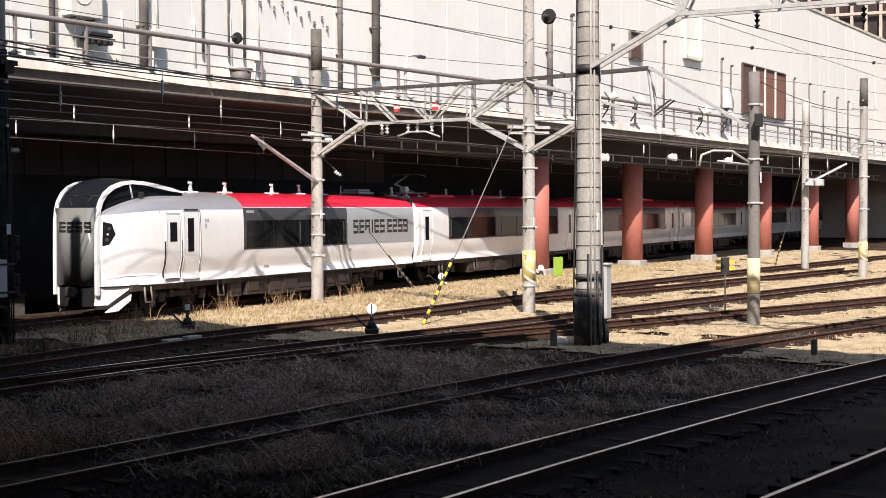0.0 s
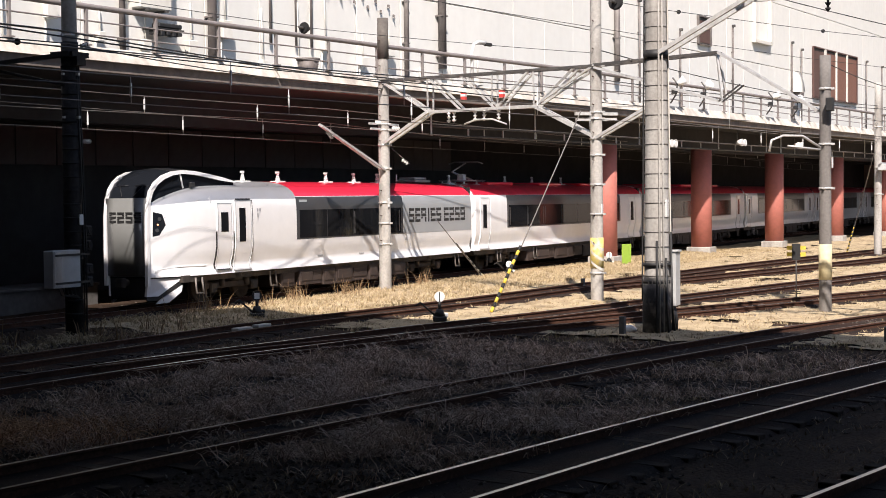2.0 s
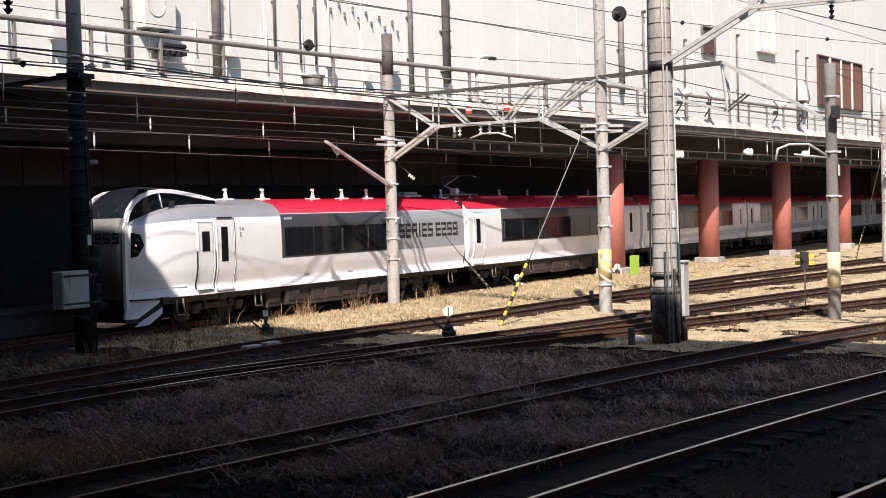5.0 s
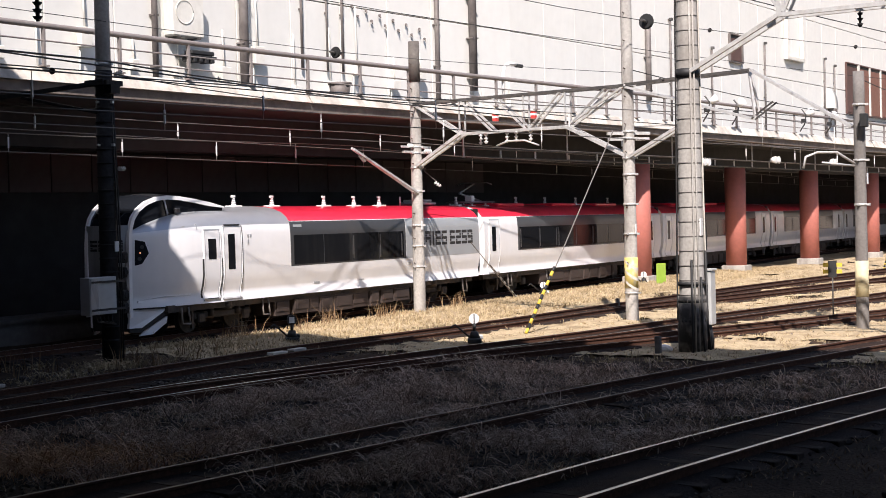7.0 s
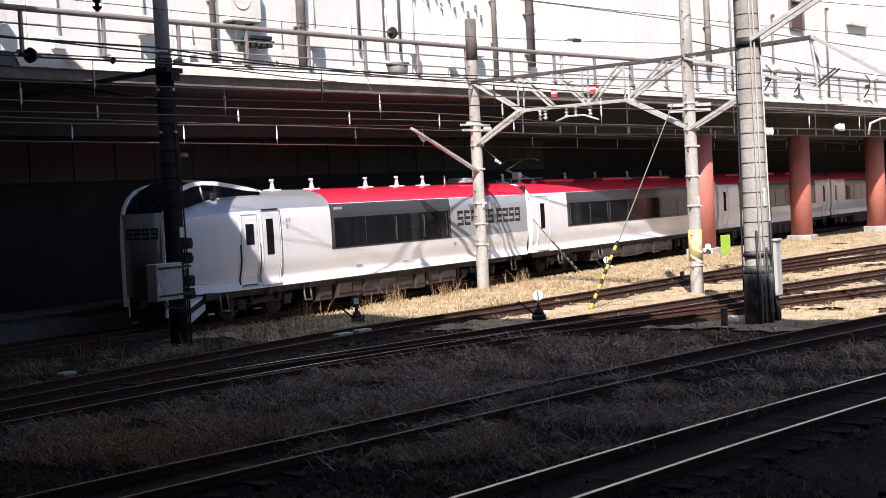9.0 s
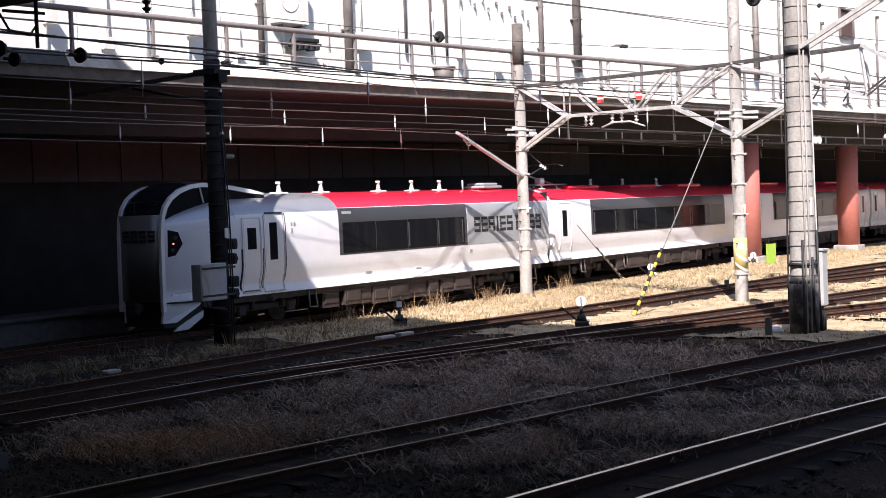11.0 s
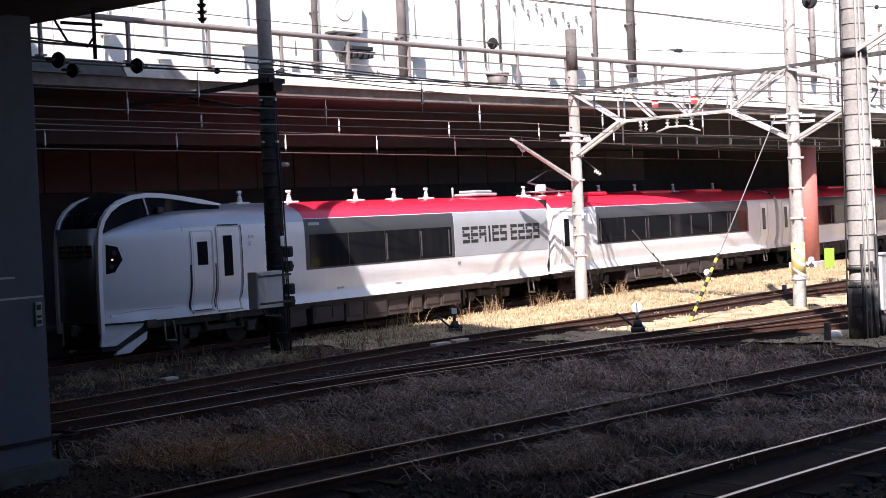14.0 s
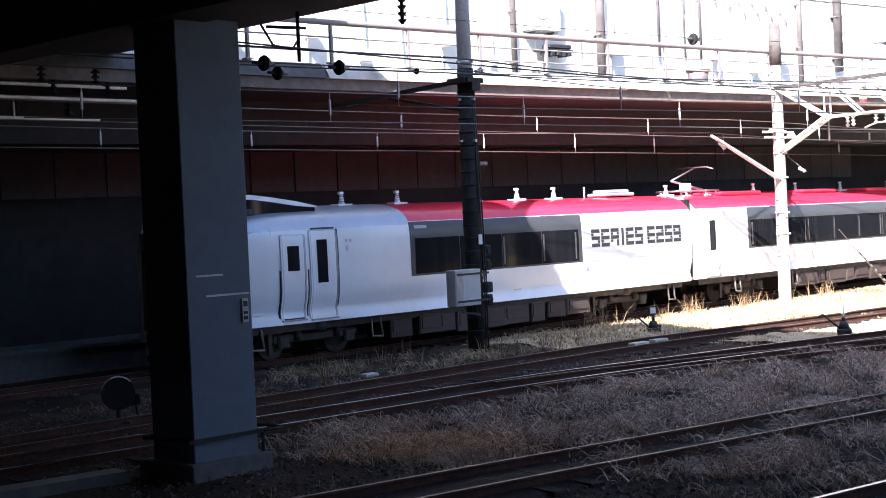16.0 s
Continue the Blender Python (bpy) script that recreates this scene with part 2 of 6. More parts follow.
def ground_z(x, y):
    h = -0.17 + 0.05 * noise.noise((x * 0.35, y * 0.35, 0)) + 0.03 * noise.noise((x * 1.3, y * 1.3, 5))
    if 21.2 < y < 24.6 and 26 < x < 75:
        h += 0.1 * math.sin((y - 21.2) / 3.4 * math.pi)
    return h


def ground_material():
    m = bpy.data.materials.new("trackside_soil")
    m.use_nodes = True
    n, lk = m.node_tree.nodes, m.node_tree.links
    b = n["Principled BSDF"]
    b.inputs["Roughness"].default_value = 0.95
    b.inputs["Specular IOR Level"].default_value = 0.08
    tc = n.new("ShaderNodeTexCoord")

    def nz(s, d=5.0):
        t = n.new("ShaderNodeTexNoise")
        t.inputs["Scale"].default_value, t.inputs["Detail"].default_value = s, d
        lk.new(tc.outputs["Object"], t.inputs["Vector"])
        return t.outputs["Fac"]

    def ramp(f, stops):
        r = n.new("ShaderNodeValToRGB")
        r.color_ramp.elements[0].position, r.color_ramp.elements[0].color = stops[0][0], (*stops[0][1], 1)
        r.color_ramp.elements[1].position, r.color_ramp.elements[1].color = stops[-1][0], (*stops[-1][1], 1)
        for p, c in stops[1:-1]:
            e = r.color_ramp.elements.new(p)
            e.color = (*c, 1)
        lk.new(f, r.inputs[0])
        return r.outputs[0]

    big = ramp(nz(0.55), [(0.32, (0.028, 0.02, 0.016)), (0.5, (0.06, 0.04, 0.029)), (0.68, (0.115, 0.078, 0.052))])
    fine = ramp(nz(22.0, 8.0), [(0.3, (0.35, 0.33, 0.31)), (0.55, (0.85, 0.85, 0.85)), (0.75, (1.25, 1.2, 1.1))])
    mx = n.new("ShaderNodeMix")
    mx.data_type, mx.blend_type = "RGBA", "MULTIPLY"
    mx.inputs[0].default_value = 1.0
    lk.new(big, mx.inputs[6])
    lk.new(fine, mx.inputs[7])
    lk.new(mx.outputs[2], b.inputs["Base Color"])
    bp = n.new("ShaderNodeBump")
    bp.inputs["Strength"].default_value, bp.inputs["Distance"].default_value = 0.8, 0.05
    lk.new(nz(16.0, 8.0), bp.inputs["Height"])
    lk.new(bp.outputs[0], b.inputs["Normal"])
    return m


M_SOIL = ground_material()
gx = sorted(set([-600, -200, -60, -20] + list(np.arange(4, 70, 0.5)) + list(np.arange(70, 140, 3)) + [200, 400, 1000]))
gy = sorted(set([-600, -150, -40, -10] + list(np.arange(-2, 32, 0.5)) + [36, 50, 120, 400, 1000]))
gv = [(float(x), float(y), ground_z(x, y)) for x in gx for y in gy]
ny = len(gy)
gf = [(i * ny + j, (i + 1) * ny + j, (i + 1) * ny + j + 1, i * ny + j + 1) for i in range(len(gx) - 1) for j in range(ny - 1)]
gm = bpy.data.meshes.new("ground")
gm.from_pydata(gv, [], gf)
gm.materials.append(M_SOIL)
for p in gm.polygons:
    p.use_smooth = True
ground = tagged(new("ground", gm), "dry brown soil and cinders of a railway yard", "ground", kind="structure")

RAIL_PROFILE = [(-0.0325, 0), (0.0325, 0), (0.036, -0.03), (0.01, -0.045), (0.01, -0.125), (0.063, -0.14), (0.063, -0.153),
                (-0.063, -0.153), (-0.063, -0.14), (-0.01, -0.125), (-0.01, -0.045), (-0.036, -0.03)]


def sweep_rail(bm, line, off):
    rings = []
    for i, (x, y) in enumerate(line):
        a, b = Vector(line[max(i - 1, 0)]), Vector(line[min(i + 1, len(line) - 1)])
        d = (b - a).normalized()
        nrm = Vector((-d.y, d.x))
        rings.append([bm.verts.new((x + nrm.x * (off + u), y + nrm.y * (off + u), w)) for u, w in RAIL_PROFILE])
    k = len(RAIL_PROFILE)
    for u, v in zip(rings, rings[1:]):
        for j in range(k):
            f = bm.faces.new((u[j], v[j], v[(j + 1) % k], u[(j + 1) % k]))
            f.material_index = 0 if j == 0 else 1
    return bm


def sleeper_mesh():
    bm = bmesh.new()
    box(bm, (0, 0, -0.186), (0.22, 2.1, 0.13), bevel=0.012)
    return bm


first_sleeper = None
for key, line in LINES.items():
    tr = thing("railway_track", "narrow-gauge railway track with rusty rails in weedy ballast", "railway track", kind="structure")
    for off in (-0.566, 0.566):
        bm = bmesh.new()
        sweep_rail(bm, line, off)
        shiny = key in POLISHED
        part("rail", bm, [M_RAILTOP if shiny else M_DULLTOP, M_RUST], tr, "rusty steel rail with a bright running top" if shiny else "rusty steel rail with a dull top")
    bm = bmesh.new()
    rows = []
    for x, y in line:
        if x > 100:
            break
        rows.append([bm.verts.new((x, y + o + 0.12 * noise.noise((x * 0.9, o, 2)), z + 0.02 * noise.noise((x, o, 1)))) for o, z in
                     ((-1.25, -0.26), (-0.95, -0.14), (-0.56, -0.12), (0.0, -0.125), (0.56, -0.12), (0.95, -0.14), (1.25, -0.26))])
    for u, v in zip(rows, rows[1:]):
        for k2 in range(6):
            bm.faces.new((u[k2], v[k2], v[k2 + 1], u[k2 + 1])).smooth = True
    bmesh.ops.recalc_face_normals(bm, faces=bm.faces)
    part("ballast_bed", bm, M_BED, tr, "oil-dark cinder ballast bed")
    xs = np.arange(max(8, line[0][0] + 3), 62, 0.62)
    for x in xs:
        y, hd = along(line, x)
        if first_sleeper is None:
            first_sleeper = part("sleeper", sleeper_mesh(), M_SLEEPER, tr)
            first_sleeper.location, first_sleeper.rotation_euler = (float(x), y, 0.0), (0, 0, hd)
        else:
            again(first_sleeper, (float(x) + random.uniform(-0.03, 0.03), y, random.uniform(-0.02, 0.01)), hd + random.uniform(-0.015, 0.015), tr)

# ---------------------------------------------------------------- deck over the train, its columns and the building on it
EDGE = smooth_line([(-40, 28.0), (10, 26.6), (22, 25.8), (33, 24.5), (42, 23.2), (52.8, 21.3), (63, 19.9), (78, 18.2), (93, 16.6), (120, 13.9), (190, 6.5)], -30, 185, 2.5)


def inset(plan, d):
    out = []
    for i, (x, y) in enumerate(plan):
        a, b = Vector(plan[max(i - 1, 0)]), Vector(plan[min(i + 1, len(plan) - 1)])
        t = (b - a).normalized()
        out.append((x - t.y * d, y + t.x * d))
    return out


DECK_COLS = [(62.45, 23.56), (74.8, 22.66), (85.3, 21.3), (97.0, 20.1), (108.0, 18.8), (119.0, 17.4)]
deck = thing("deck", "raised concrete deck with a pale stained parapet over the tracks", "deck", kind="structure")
part("slab", strip(bmesh.new(), inset(EDGE, 0.3), 6.52, 6.95, 60.0), M_SOFFIT, deck, "near-black soffit slab, under-deck shade in its colour")
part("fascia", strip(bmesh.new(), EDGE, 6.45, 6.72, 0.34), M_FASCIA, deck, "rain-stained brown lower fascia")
# parapet in cast lengths with open joints
PARA = inset(EDGE, -0.12)
cuts = [(-29, 14), (14.08, 23.4), (23.48, 35.85), (35.93, 48.3), (48.38, 60.5), (60.58, 73), (73.08, 85), (85.08, 98), (98.08, 140)]
for a, b in cuts:
    xs = [a] + [x for x, y in PARA if a + 0.3 < x < b - 0.3] + [b]
    seg = [(x, along(PARA, x)[0]) for x in xs]
    bm = strip(bmesh.new(), seg, 6.724, 7.1, 0.4)
    for v in bm.verts:
        if v.co.z > 7.0 and abs(v.co.y - along(PARA, v.co.x)[0]) < 0.12:
            v.co.y += 0.2
    bmesh.ops.bevel(bm, geom=[e for e in bm.edges if min(v.co.z for v in e.verts) > 7.0], offset=0.03, segments=1, affect="EDGES")
    # lengths next to the station take darker concrete to stand for its shadow
    part("parapet", bm, M_CONC2 if a > 20 else M_DARKCONC, deck, "pale weathered concrete parapet length" if a > 20 else "concrete parapet length, the station's shade in its dark colour")
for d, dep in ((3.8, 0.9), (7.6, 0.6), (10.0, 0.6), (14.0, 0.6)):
    part("deck_beam", strip(bmesh.new(), inset(EDGE, d - 0.4), 5.35 if d == 3.8 else 5.8, 6.515, dep), M_SOFFIT, deck, "near-black deck beam, under-deck shade in its colour")
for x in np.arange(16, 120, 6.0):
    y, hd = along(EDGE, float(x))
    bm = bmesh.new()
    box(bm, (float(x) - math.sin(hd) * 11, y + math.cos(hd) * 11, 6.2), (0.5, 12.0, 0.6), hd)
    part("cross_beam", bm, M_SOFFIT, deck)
for x, y in DECK_COLS:
    c = thing("deck_column", "round salmon-painted concrete column on a square footing", "column", (x, y, 0), group="columns under the deck")
    bm = bmesh.new()
    tube(bm, (0, 0, 0.1), (0, 0, 5.52), 0.56, seg=28)
    part("shaft", bm, M_REDCOL, c)
    bm = bmesh.new()
    box(bm, (0, 0, 0.0), (1.3, 1.3, 0.46), bevel=0.03)
    part("footing", bm, M_CONC, c, "bare concrete footing")
# railing
rail_line = inset(EDGE, 0.05)
rl = thing("deck_railing", "steel railing with a broad weathered top rail on the parapet", "railing", kind="structure")
seg = [(x, y) for x, y in rail_line if 8 < x < 135]
for z, r in ((8.12, 0.075), (7.75, 0.022), (7.4, 0.022)):
    bm = bmesh.new()
    pipe(bm, [(x, y, z) for x, y in seg], r, seg=8)
    part("top_rail" if r > 0.05 else "rail_bar", bm, M_RAILING, rl)
post = None
for x in np.arange(9, 134, 2.45):
    y, hd = along(rail_line, float(x))
    if post is None:
        bm = bmesh.new()
        box(bm, (0, 0, 0.5), (0.07, 0.09, 1.02))
        box(bm, (0, 0, 0.98), (0.26, 0.1, 0.07), bevel=0.02)
        box(bm, (0, 0, 0.02), (0.2, 0.2, 0.04))
        post = part("post", bm, M_RAILING, rl)
        post.location, post.rotation_euler = (float(x), y, 7.1), (0, 0, hd)
    else:
        again(post, (float(x), y, 7.1), hd, rl)

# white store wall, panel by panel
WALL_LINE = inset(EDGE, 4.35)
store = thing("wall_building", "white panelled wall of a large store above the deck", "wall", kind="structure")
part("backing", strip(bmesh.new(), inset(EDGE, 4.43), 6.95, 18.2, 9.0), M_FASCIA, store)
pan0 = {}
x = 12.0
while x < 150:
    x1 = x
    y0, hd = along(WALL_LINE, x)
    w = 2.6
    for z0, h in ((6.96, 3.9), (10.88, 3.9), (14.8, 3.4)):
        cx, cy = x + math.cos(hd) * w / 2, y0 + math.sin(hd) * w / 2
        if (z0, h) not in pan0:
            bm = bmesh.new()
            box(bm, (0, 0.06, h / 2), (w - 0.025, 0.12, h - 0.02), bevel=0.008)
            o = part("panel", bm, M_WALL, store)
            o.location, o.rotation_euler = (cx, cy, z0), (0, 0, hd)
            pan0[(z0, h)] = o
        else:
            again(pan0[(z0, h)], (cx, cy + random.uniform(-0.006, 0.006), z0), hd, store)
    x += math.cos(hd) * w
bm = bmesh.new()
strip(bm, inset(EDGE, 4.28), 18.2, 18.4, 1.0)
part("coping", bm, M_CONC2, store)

under = thing("wall_underpass", "dark wall with a row of brown panels below the deck", "wall", kind="structure")
UW = [(-40, 51.97), (23, 37.8), (52, 31.28), (60, 30.6), (190, 27)]
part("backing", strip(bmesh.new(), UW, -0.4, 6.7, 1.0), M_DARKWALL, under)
first = None
x = 4.0
while x < 60:
    y, hd = along(UW, x)
    w = 1.64
    loc = (x + math.sin(hd) * 0.05, y - math.cos(hd) * 0.05, 5.0)
    if first is None:
        bm = bmesh.new()
        box(bm, (w / 2, 0, 0), (w - 0.035, 0.08, 1.36), bevel=0.01)
        first = part("panel", bm, M_PANELB, under, "reddish brown metal panel")
        first.location, first.rotation_euler = loc, (0, 0, hd)
    else:
        again(first, loc, hd, under)
    x += w * math.cos(hd)
plat = tagged(obj("platform_edge", strip(bmesh.new(), [(-30, 29.6), (20, 29.6), (34, 29.6)], -0.4, 0.45, 2.6), M_DARKCONC), "low concrete platform edge behind the train", "platform", kind="structure")
bm = bmesh.new()
strip(bm, [(-30, 29.5), (34, 29.5)], 0.454, 0.53, 1.0)
tagged(obj("platform_kerb", bm, M_DARKCONC), "pale worn kerb along the low platform", "kerb", kind="structure")

# ---------------------------------------------------------------- the station floor over the near end of the tracks
over = thing("station_overbridge", "dark station floor on painted steel columns that spans the tracks", "overbridge", kind="structure")
bm = bmesh.new()
# the reach out of view is stretched to keep sky light off the yard
outline = [(18.8, 72), (18.8, 17), (15.7, -3), (13.2, -20), (-60, -20), (-60, 72)]
lo, hi = [[bm.verts.new((x, y, z)) for x, y in outline] for z in (7.3, 9.5)]
bm.faces.new(lo)
bm.faces.new(hi[::-1])
for i in range(len(outline)):
    bm.faces.new((lo[i - 1], lo[i], hi[i], hi[i - 1]))
bmesh.ops.recalc_face_normals(bm, faces=bm.faces)
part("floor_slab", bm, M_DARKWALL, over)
# unseen block added above the floor, sized so its edge casts the yard shadow
bm = bmesh.new()
outline = [(19.6, 72), (16.84, -20), (-60, -20), (-60, 72)]
lo, hi = [[bm.verts.new((x, y, z)) for x, y in outline] for z in (9.51, 17.25)]
bm.faces.new(lo)
bm.faces.new(hi[::-1])
for i in range(len(outline)):
    bm.faces.new((lo[i - 1], lo[i], hi[i], hi[i - 1]))
bmesh.ops.recalc_face_normals(bm, faces=bm.faces)
part("upper_storey", bm, M_FASCIA, over, "unseen upper storeys added to cast the station's shadow")
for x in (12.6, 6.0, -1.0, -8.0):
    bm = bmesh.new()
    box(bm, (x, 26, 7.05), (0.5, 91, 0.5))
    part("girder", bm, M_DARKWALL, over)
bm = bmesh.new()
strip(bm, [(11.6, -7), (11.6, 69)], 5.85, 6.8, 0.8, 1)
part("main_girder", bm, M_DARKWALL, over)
for y in (15.45,):
    c = thing("station_column", "blue-grey painted box column on a concrete plinth", "column", (11.62, y, 0))
    bm = bmesh.new()
    box(bm, (0, 0, 2.97), (1.06, 0.92, 5.86), bevel=0.012)
    part("shaft", bm, M_COLBLUE, c)
    bm = bmesh.new()
    box(bm, (0, 0, -0.13), (1.36, 1.2, 0.38), bevel=0.02)
    part("plinth", bm, M_DARKCONC, c, "dark concrete plinth")
    bm = bmesh.new()
    for z in (2.23, 2.5):
        box(bm, (-0.17 if z > 2.4 else 0.12, -0.47, z), (0.45 if z > 2.4 else 0.72, 0.02, 0.025))
    part("joint_bar", bm, M_GALV, c, "bright steel joint strip")
    bm = bmesh.new()
    box(bm, (0.4, -0.475, 2.0), (0.11, 0.03, 0.32), bevel=0.005)
    plate = part("plate", bm, M_BOXGREY, c, "small grey plate with dark marks")
    for dz, hh in ((0.09, 0.07), (-0.03, 0.035), (-0.1, 0.05)):
        bm = bmesh.new()
        box(bm, (0.4, -0.492, 2.0 + dz), (0.07, 0.006, hh))
        part("mark", bm, M_BLACKP, plate)
    bm = bmesh.new()
    for s in (-0.53, 0.53):
        box(bm, (s, 0, 0.35), (0.06, 1.0, 0.06))
        box(bm, (0, s * 0.92, 0.35), (1.3, 0.05, 0.05))
    pipe(bm, [(0.6, -0.5, 0.35), (0.95, -0.5, 0.35), (0.95, 0.4, 0.35)], 0.025)
    pipe(bm, [(0.62, -0.46, 0.35), (0.62, -0.46, 0.0)], 0.025)
    part("guard_bar", bm, M_DARKPOLE, c, "dark steel guard rail round the foot")
# unseen plain wall on the far side of the yard behind the viewer, added to cut sky light
tagged(obj("wall_south", strip(bmesh.new(), [(-120, -42), (220, -42)], -0.4, 11, 2.0, -1), M_FASCIA), "unseen dark wall added to cut sky light from the south", "wall", kind="structure")

# another unseen wall, added to stop light from the west
tagged(obj("wall_west", strip(bmesh.new(), [(-34, -20), (-34, 72)], -0.4, 7.28, 1.0), M_DARKWALL), "unseen dark wall added to block light below the station floor", "wall", kind="structure")
bm = bmesh.new()
strip(bm, [(-12, 18.0), (8.8, 16.0), (10.6, 15.78)], -0.3, -0.02, 0.4, 1)
tagged(obj("cable_trough", bm, M_DARKCONC), "sooty concrete cable trough beside the column", "trough", kind="structure")

# ---------------------------------------------------------------- the train
HALF = [(1.425, 0.88), (1.385, 1.04), (1.366, 1.12), (1.372, 1.2), (1.43, 1.4), (1.473, 1.66), (1.473, 2.4), (1.462, 2.8), (1.435, 3.06),
        (1.40, 3.14), (1.30, 3.28), (1.12, 3.42), (0.85, 3.53), (0.45, 3.6), (0.0, 3.63)]
PZ = [z for _, z in HALF[:10]]
PY = [y for y, _ in HALF[:10]]


def side_y(z):
    return float(np.interp(z, PZ, PY))


NOSE_X = [0.9, 0.95, 1.05, 1.15, 1.4, 1.8, 2.3, 2.8, 3.3, 4.0]
NOSE_W = [0.70, 0.74, 0.80, 0.86, 0.99, 1.16, 1.31, 1.41, 1.463, 1.473]
TOP_X = [0.9, 1.1, 1.5, 2.0, 2.5, 3.0, 3.6, 4.5, 5.5]
TOP_Z = [3.06, 3.1, 3.22, 3.36, 3.47, 3.54, 3.58, 3.61, 3.63]


def squeeze(x, nose):
    return float(np.interp(x, NOSE_X, NOSE_W)) / 1.473 if nose else 1.0


def crown(x, nose):
    return float(np.interp(x, TOP_X, TOP_Z)) if nose else 3.63


def section(x, nose):
    g, top = squeeze(x, nose), crown(x, nose)
    pts = []
    for y, z in HALF:
        if z > 2.8:
            z = 2.8 + (z - 2.8) * (top - 2.8) / 0.83
        pts.append((y * g, z))
    return [(-y, z) for y, z in pts] + [(y, z) for y, z in pts[-2::-1]]


def loft(bm, xs, nose, colour):
    rings = [[bm.verts.new((x, y, z)) for y, z in section(x, nose)] for x in xs]
    k = len(rings[0])
    for (xa, u), (xb, v) in zip(zip(xs, rings), zip(xs[1:], rings[1:])):
        for j in range(k - 1):
            f = bm.faces.new((u[j], u[j + 1], v[j + 1], v[j]))
            f.smooth = True
            jj = j if j < k // 2 else k - 2 - j
            f.material_index = colour((xa + xb) / 2, jj)
        f = bm.faces.new((u[-1], u[0], v[0], v[-1]))
        f.material_index = 0
    bm.faces.new(rings[0][::-1])
    bm.faces.new(rings[-1])
    for ring in (rings[0], rings[-1]):
        for a, b in zip(ring, ring[1:] + ring[:1]):
            bm.edges.get((a, b)).smooth = False
    for u, v in zip(rings, rings[1:]):
        for j in (0, k - 1):
            bm.edges.get((u[j], v[j])).smooth = False
    bmesh.ops.recalc_face_normals(bm, faces=bm.faces)


def prism(bm, outline, nose=True, out=0.006, depth=0.03, side=-1, mi=0):
    """A slab of any outline (x, z) laid on the train's side."""
    a = [bm.verts.new((x, side * (side_y(z) * squeeze(x, nose) + out), z)) for x, z in outline]
    b = [bm.verts.new((x, side * (side_y(z) * squeeze(x, nose) + out - depth), z)) for x, z in outline]
    n = len(outline)
    fs = [bm.faces.new(a), bm.faces.new(b[::-1])]
    for i in range(n):
        fs.append(bm.faces.new((a[i], b[i], b[(i + 1) % n], a[(i + 1) % n])))
    for f in fs:
        f.material_index = mi
    bmesh.ops.recalc_face_normals(bm, faces=bm.faces)
    return bm


def patch(bm, x0, x1, z0, z1, out=0.008, depth=0.03, nose=False, side=-1, mi=0, nx=None):
    """A slab that follows the train's side from x0 to x1 and z0 to z1, proud of it by out."""
    nx = nx or max(1, int((x1 - x0) / (0.2 if nose and x0 < 4.2 else 3.0)))
    zs = [z0] + [z for z in PZ if z0 + 0.02 < z < z1 - 0.02] + [z1]
    grid = []
    for lay in (out, out - depth):
        lay_v = []
        for i in range(nx + 1):
            for z in zs:
                x = x0 + (x1 - x0) * i / nx
                lay_v.append(bm.verts.new((x, side * (side_y(z) * squeeze(x, nose) + lay), z)))
        grid.append(lay_v)
    nz = len(zs)

    def face(vs):
        f = bm.faces.new(vs)
        f.material_index = mi
        return f
    for i in range(nx):
        for j in range(nz - 1):
            a, b, c, d = i * nz + j, (i + 1) * nz + j, (i + 1) * nz + j + 1, i * nz + j + 1
            face([grid[0][q] for q in (a, b, c, d)]).smooth = True
            face([grid[1][q] for q in (d, c, b, a)])
    edge = [i * nz for i in range(nx + 1)] + [nx * nz + j for j in range(1, nz)] + [i * nz + nz - 1 for i in range(nx - 1, -1, -1)] + [j for j in range(nz - 2, 0, -1)]
    for a, b in zip(edge, edge[1:] + edge[:1]):
        face([grid[0][b], grid[0][a], grid[1][a], grid[1][b]])
        e = bm.edges.get((grid[0][a], grid[0][b]))
        e.smooth = False
    bmesh.ops.recalc_face_normals(bm, faces=bm.faces)
    return bm


train = thing("train", "white red-roofed express train with a raised cab, moving slowly", "train", (21.53, TRAIN_Y, 0))
CAR1_END = 20.3


def colour_lead(x, j):
    if j >= 9 or (x < 7.55 and j >= 8):
        return 2 if x < 7.55 else 1
    return 0


xs = [0.95, 1.0, 1.05, 1.1, 1.15, 1.25, 1.4, 1.6, 1.8, 2.05, 2.3, 2.55, 2.8, 3.05, 3.3, 3.65, 4, 4.5, 5, 5.5, 7.55, 10, 13, 16, 19, CAR1_END]
bm = bmesh.new()
loft(bm, xs, True, colour_lead)
lead = part("lead_car", bm, [M_WHITE, M_RED, M_GREY], train, "white lead car with a grey-fronted red roof")


def car_shell(x0, x1):
    b2 = bmesh.new()
    loft(b2, [x0, x0 + 0.02, x0 + 7, x1 - 7, x1 - 0.02, x1], False, lambda x, j: 1 if j >= 9 else 0)
    return part("car", b2, [M_WHITE, M_RED], train, "white passenger car with a red roof")


cars, starts = [lead], [0.0]
x = CAR1_END + 0.35
for k in range(5):
    cars.append(car_shell(x, x + 20.15))
    starts.append(x)
    x += 20.5
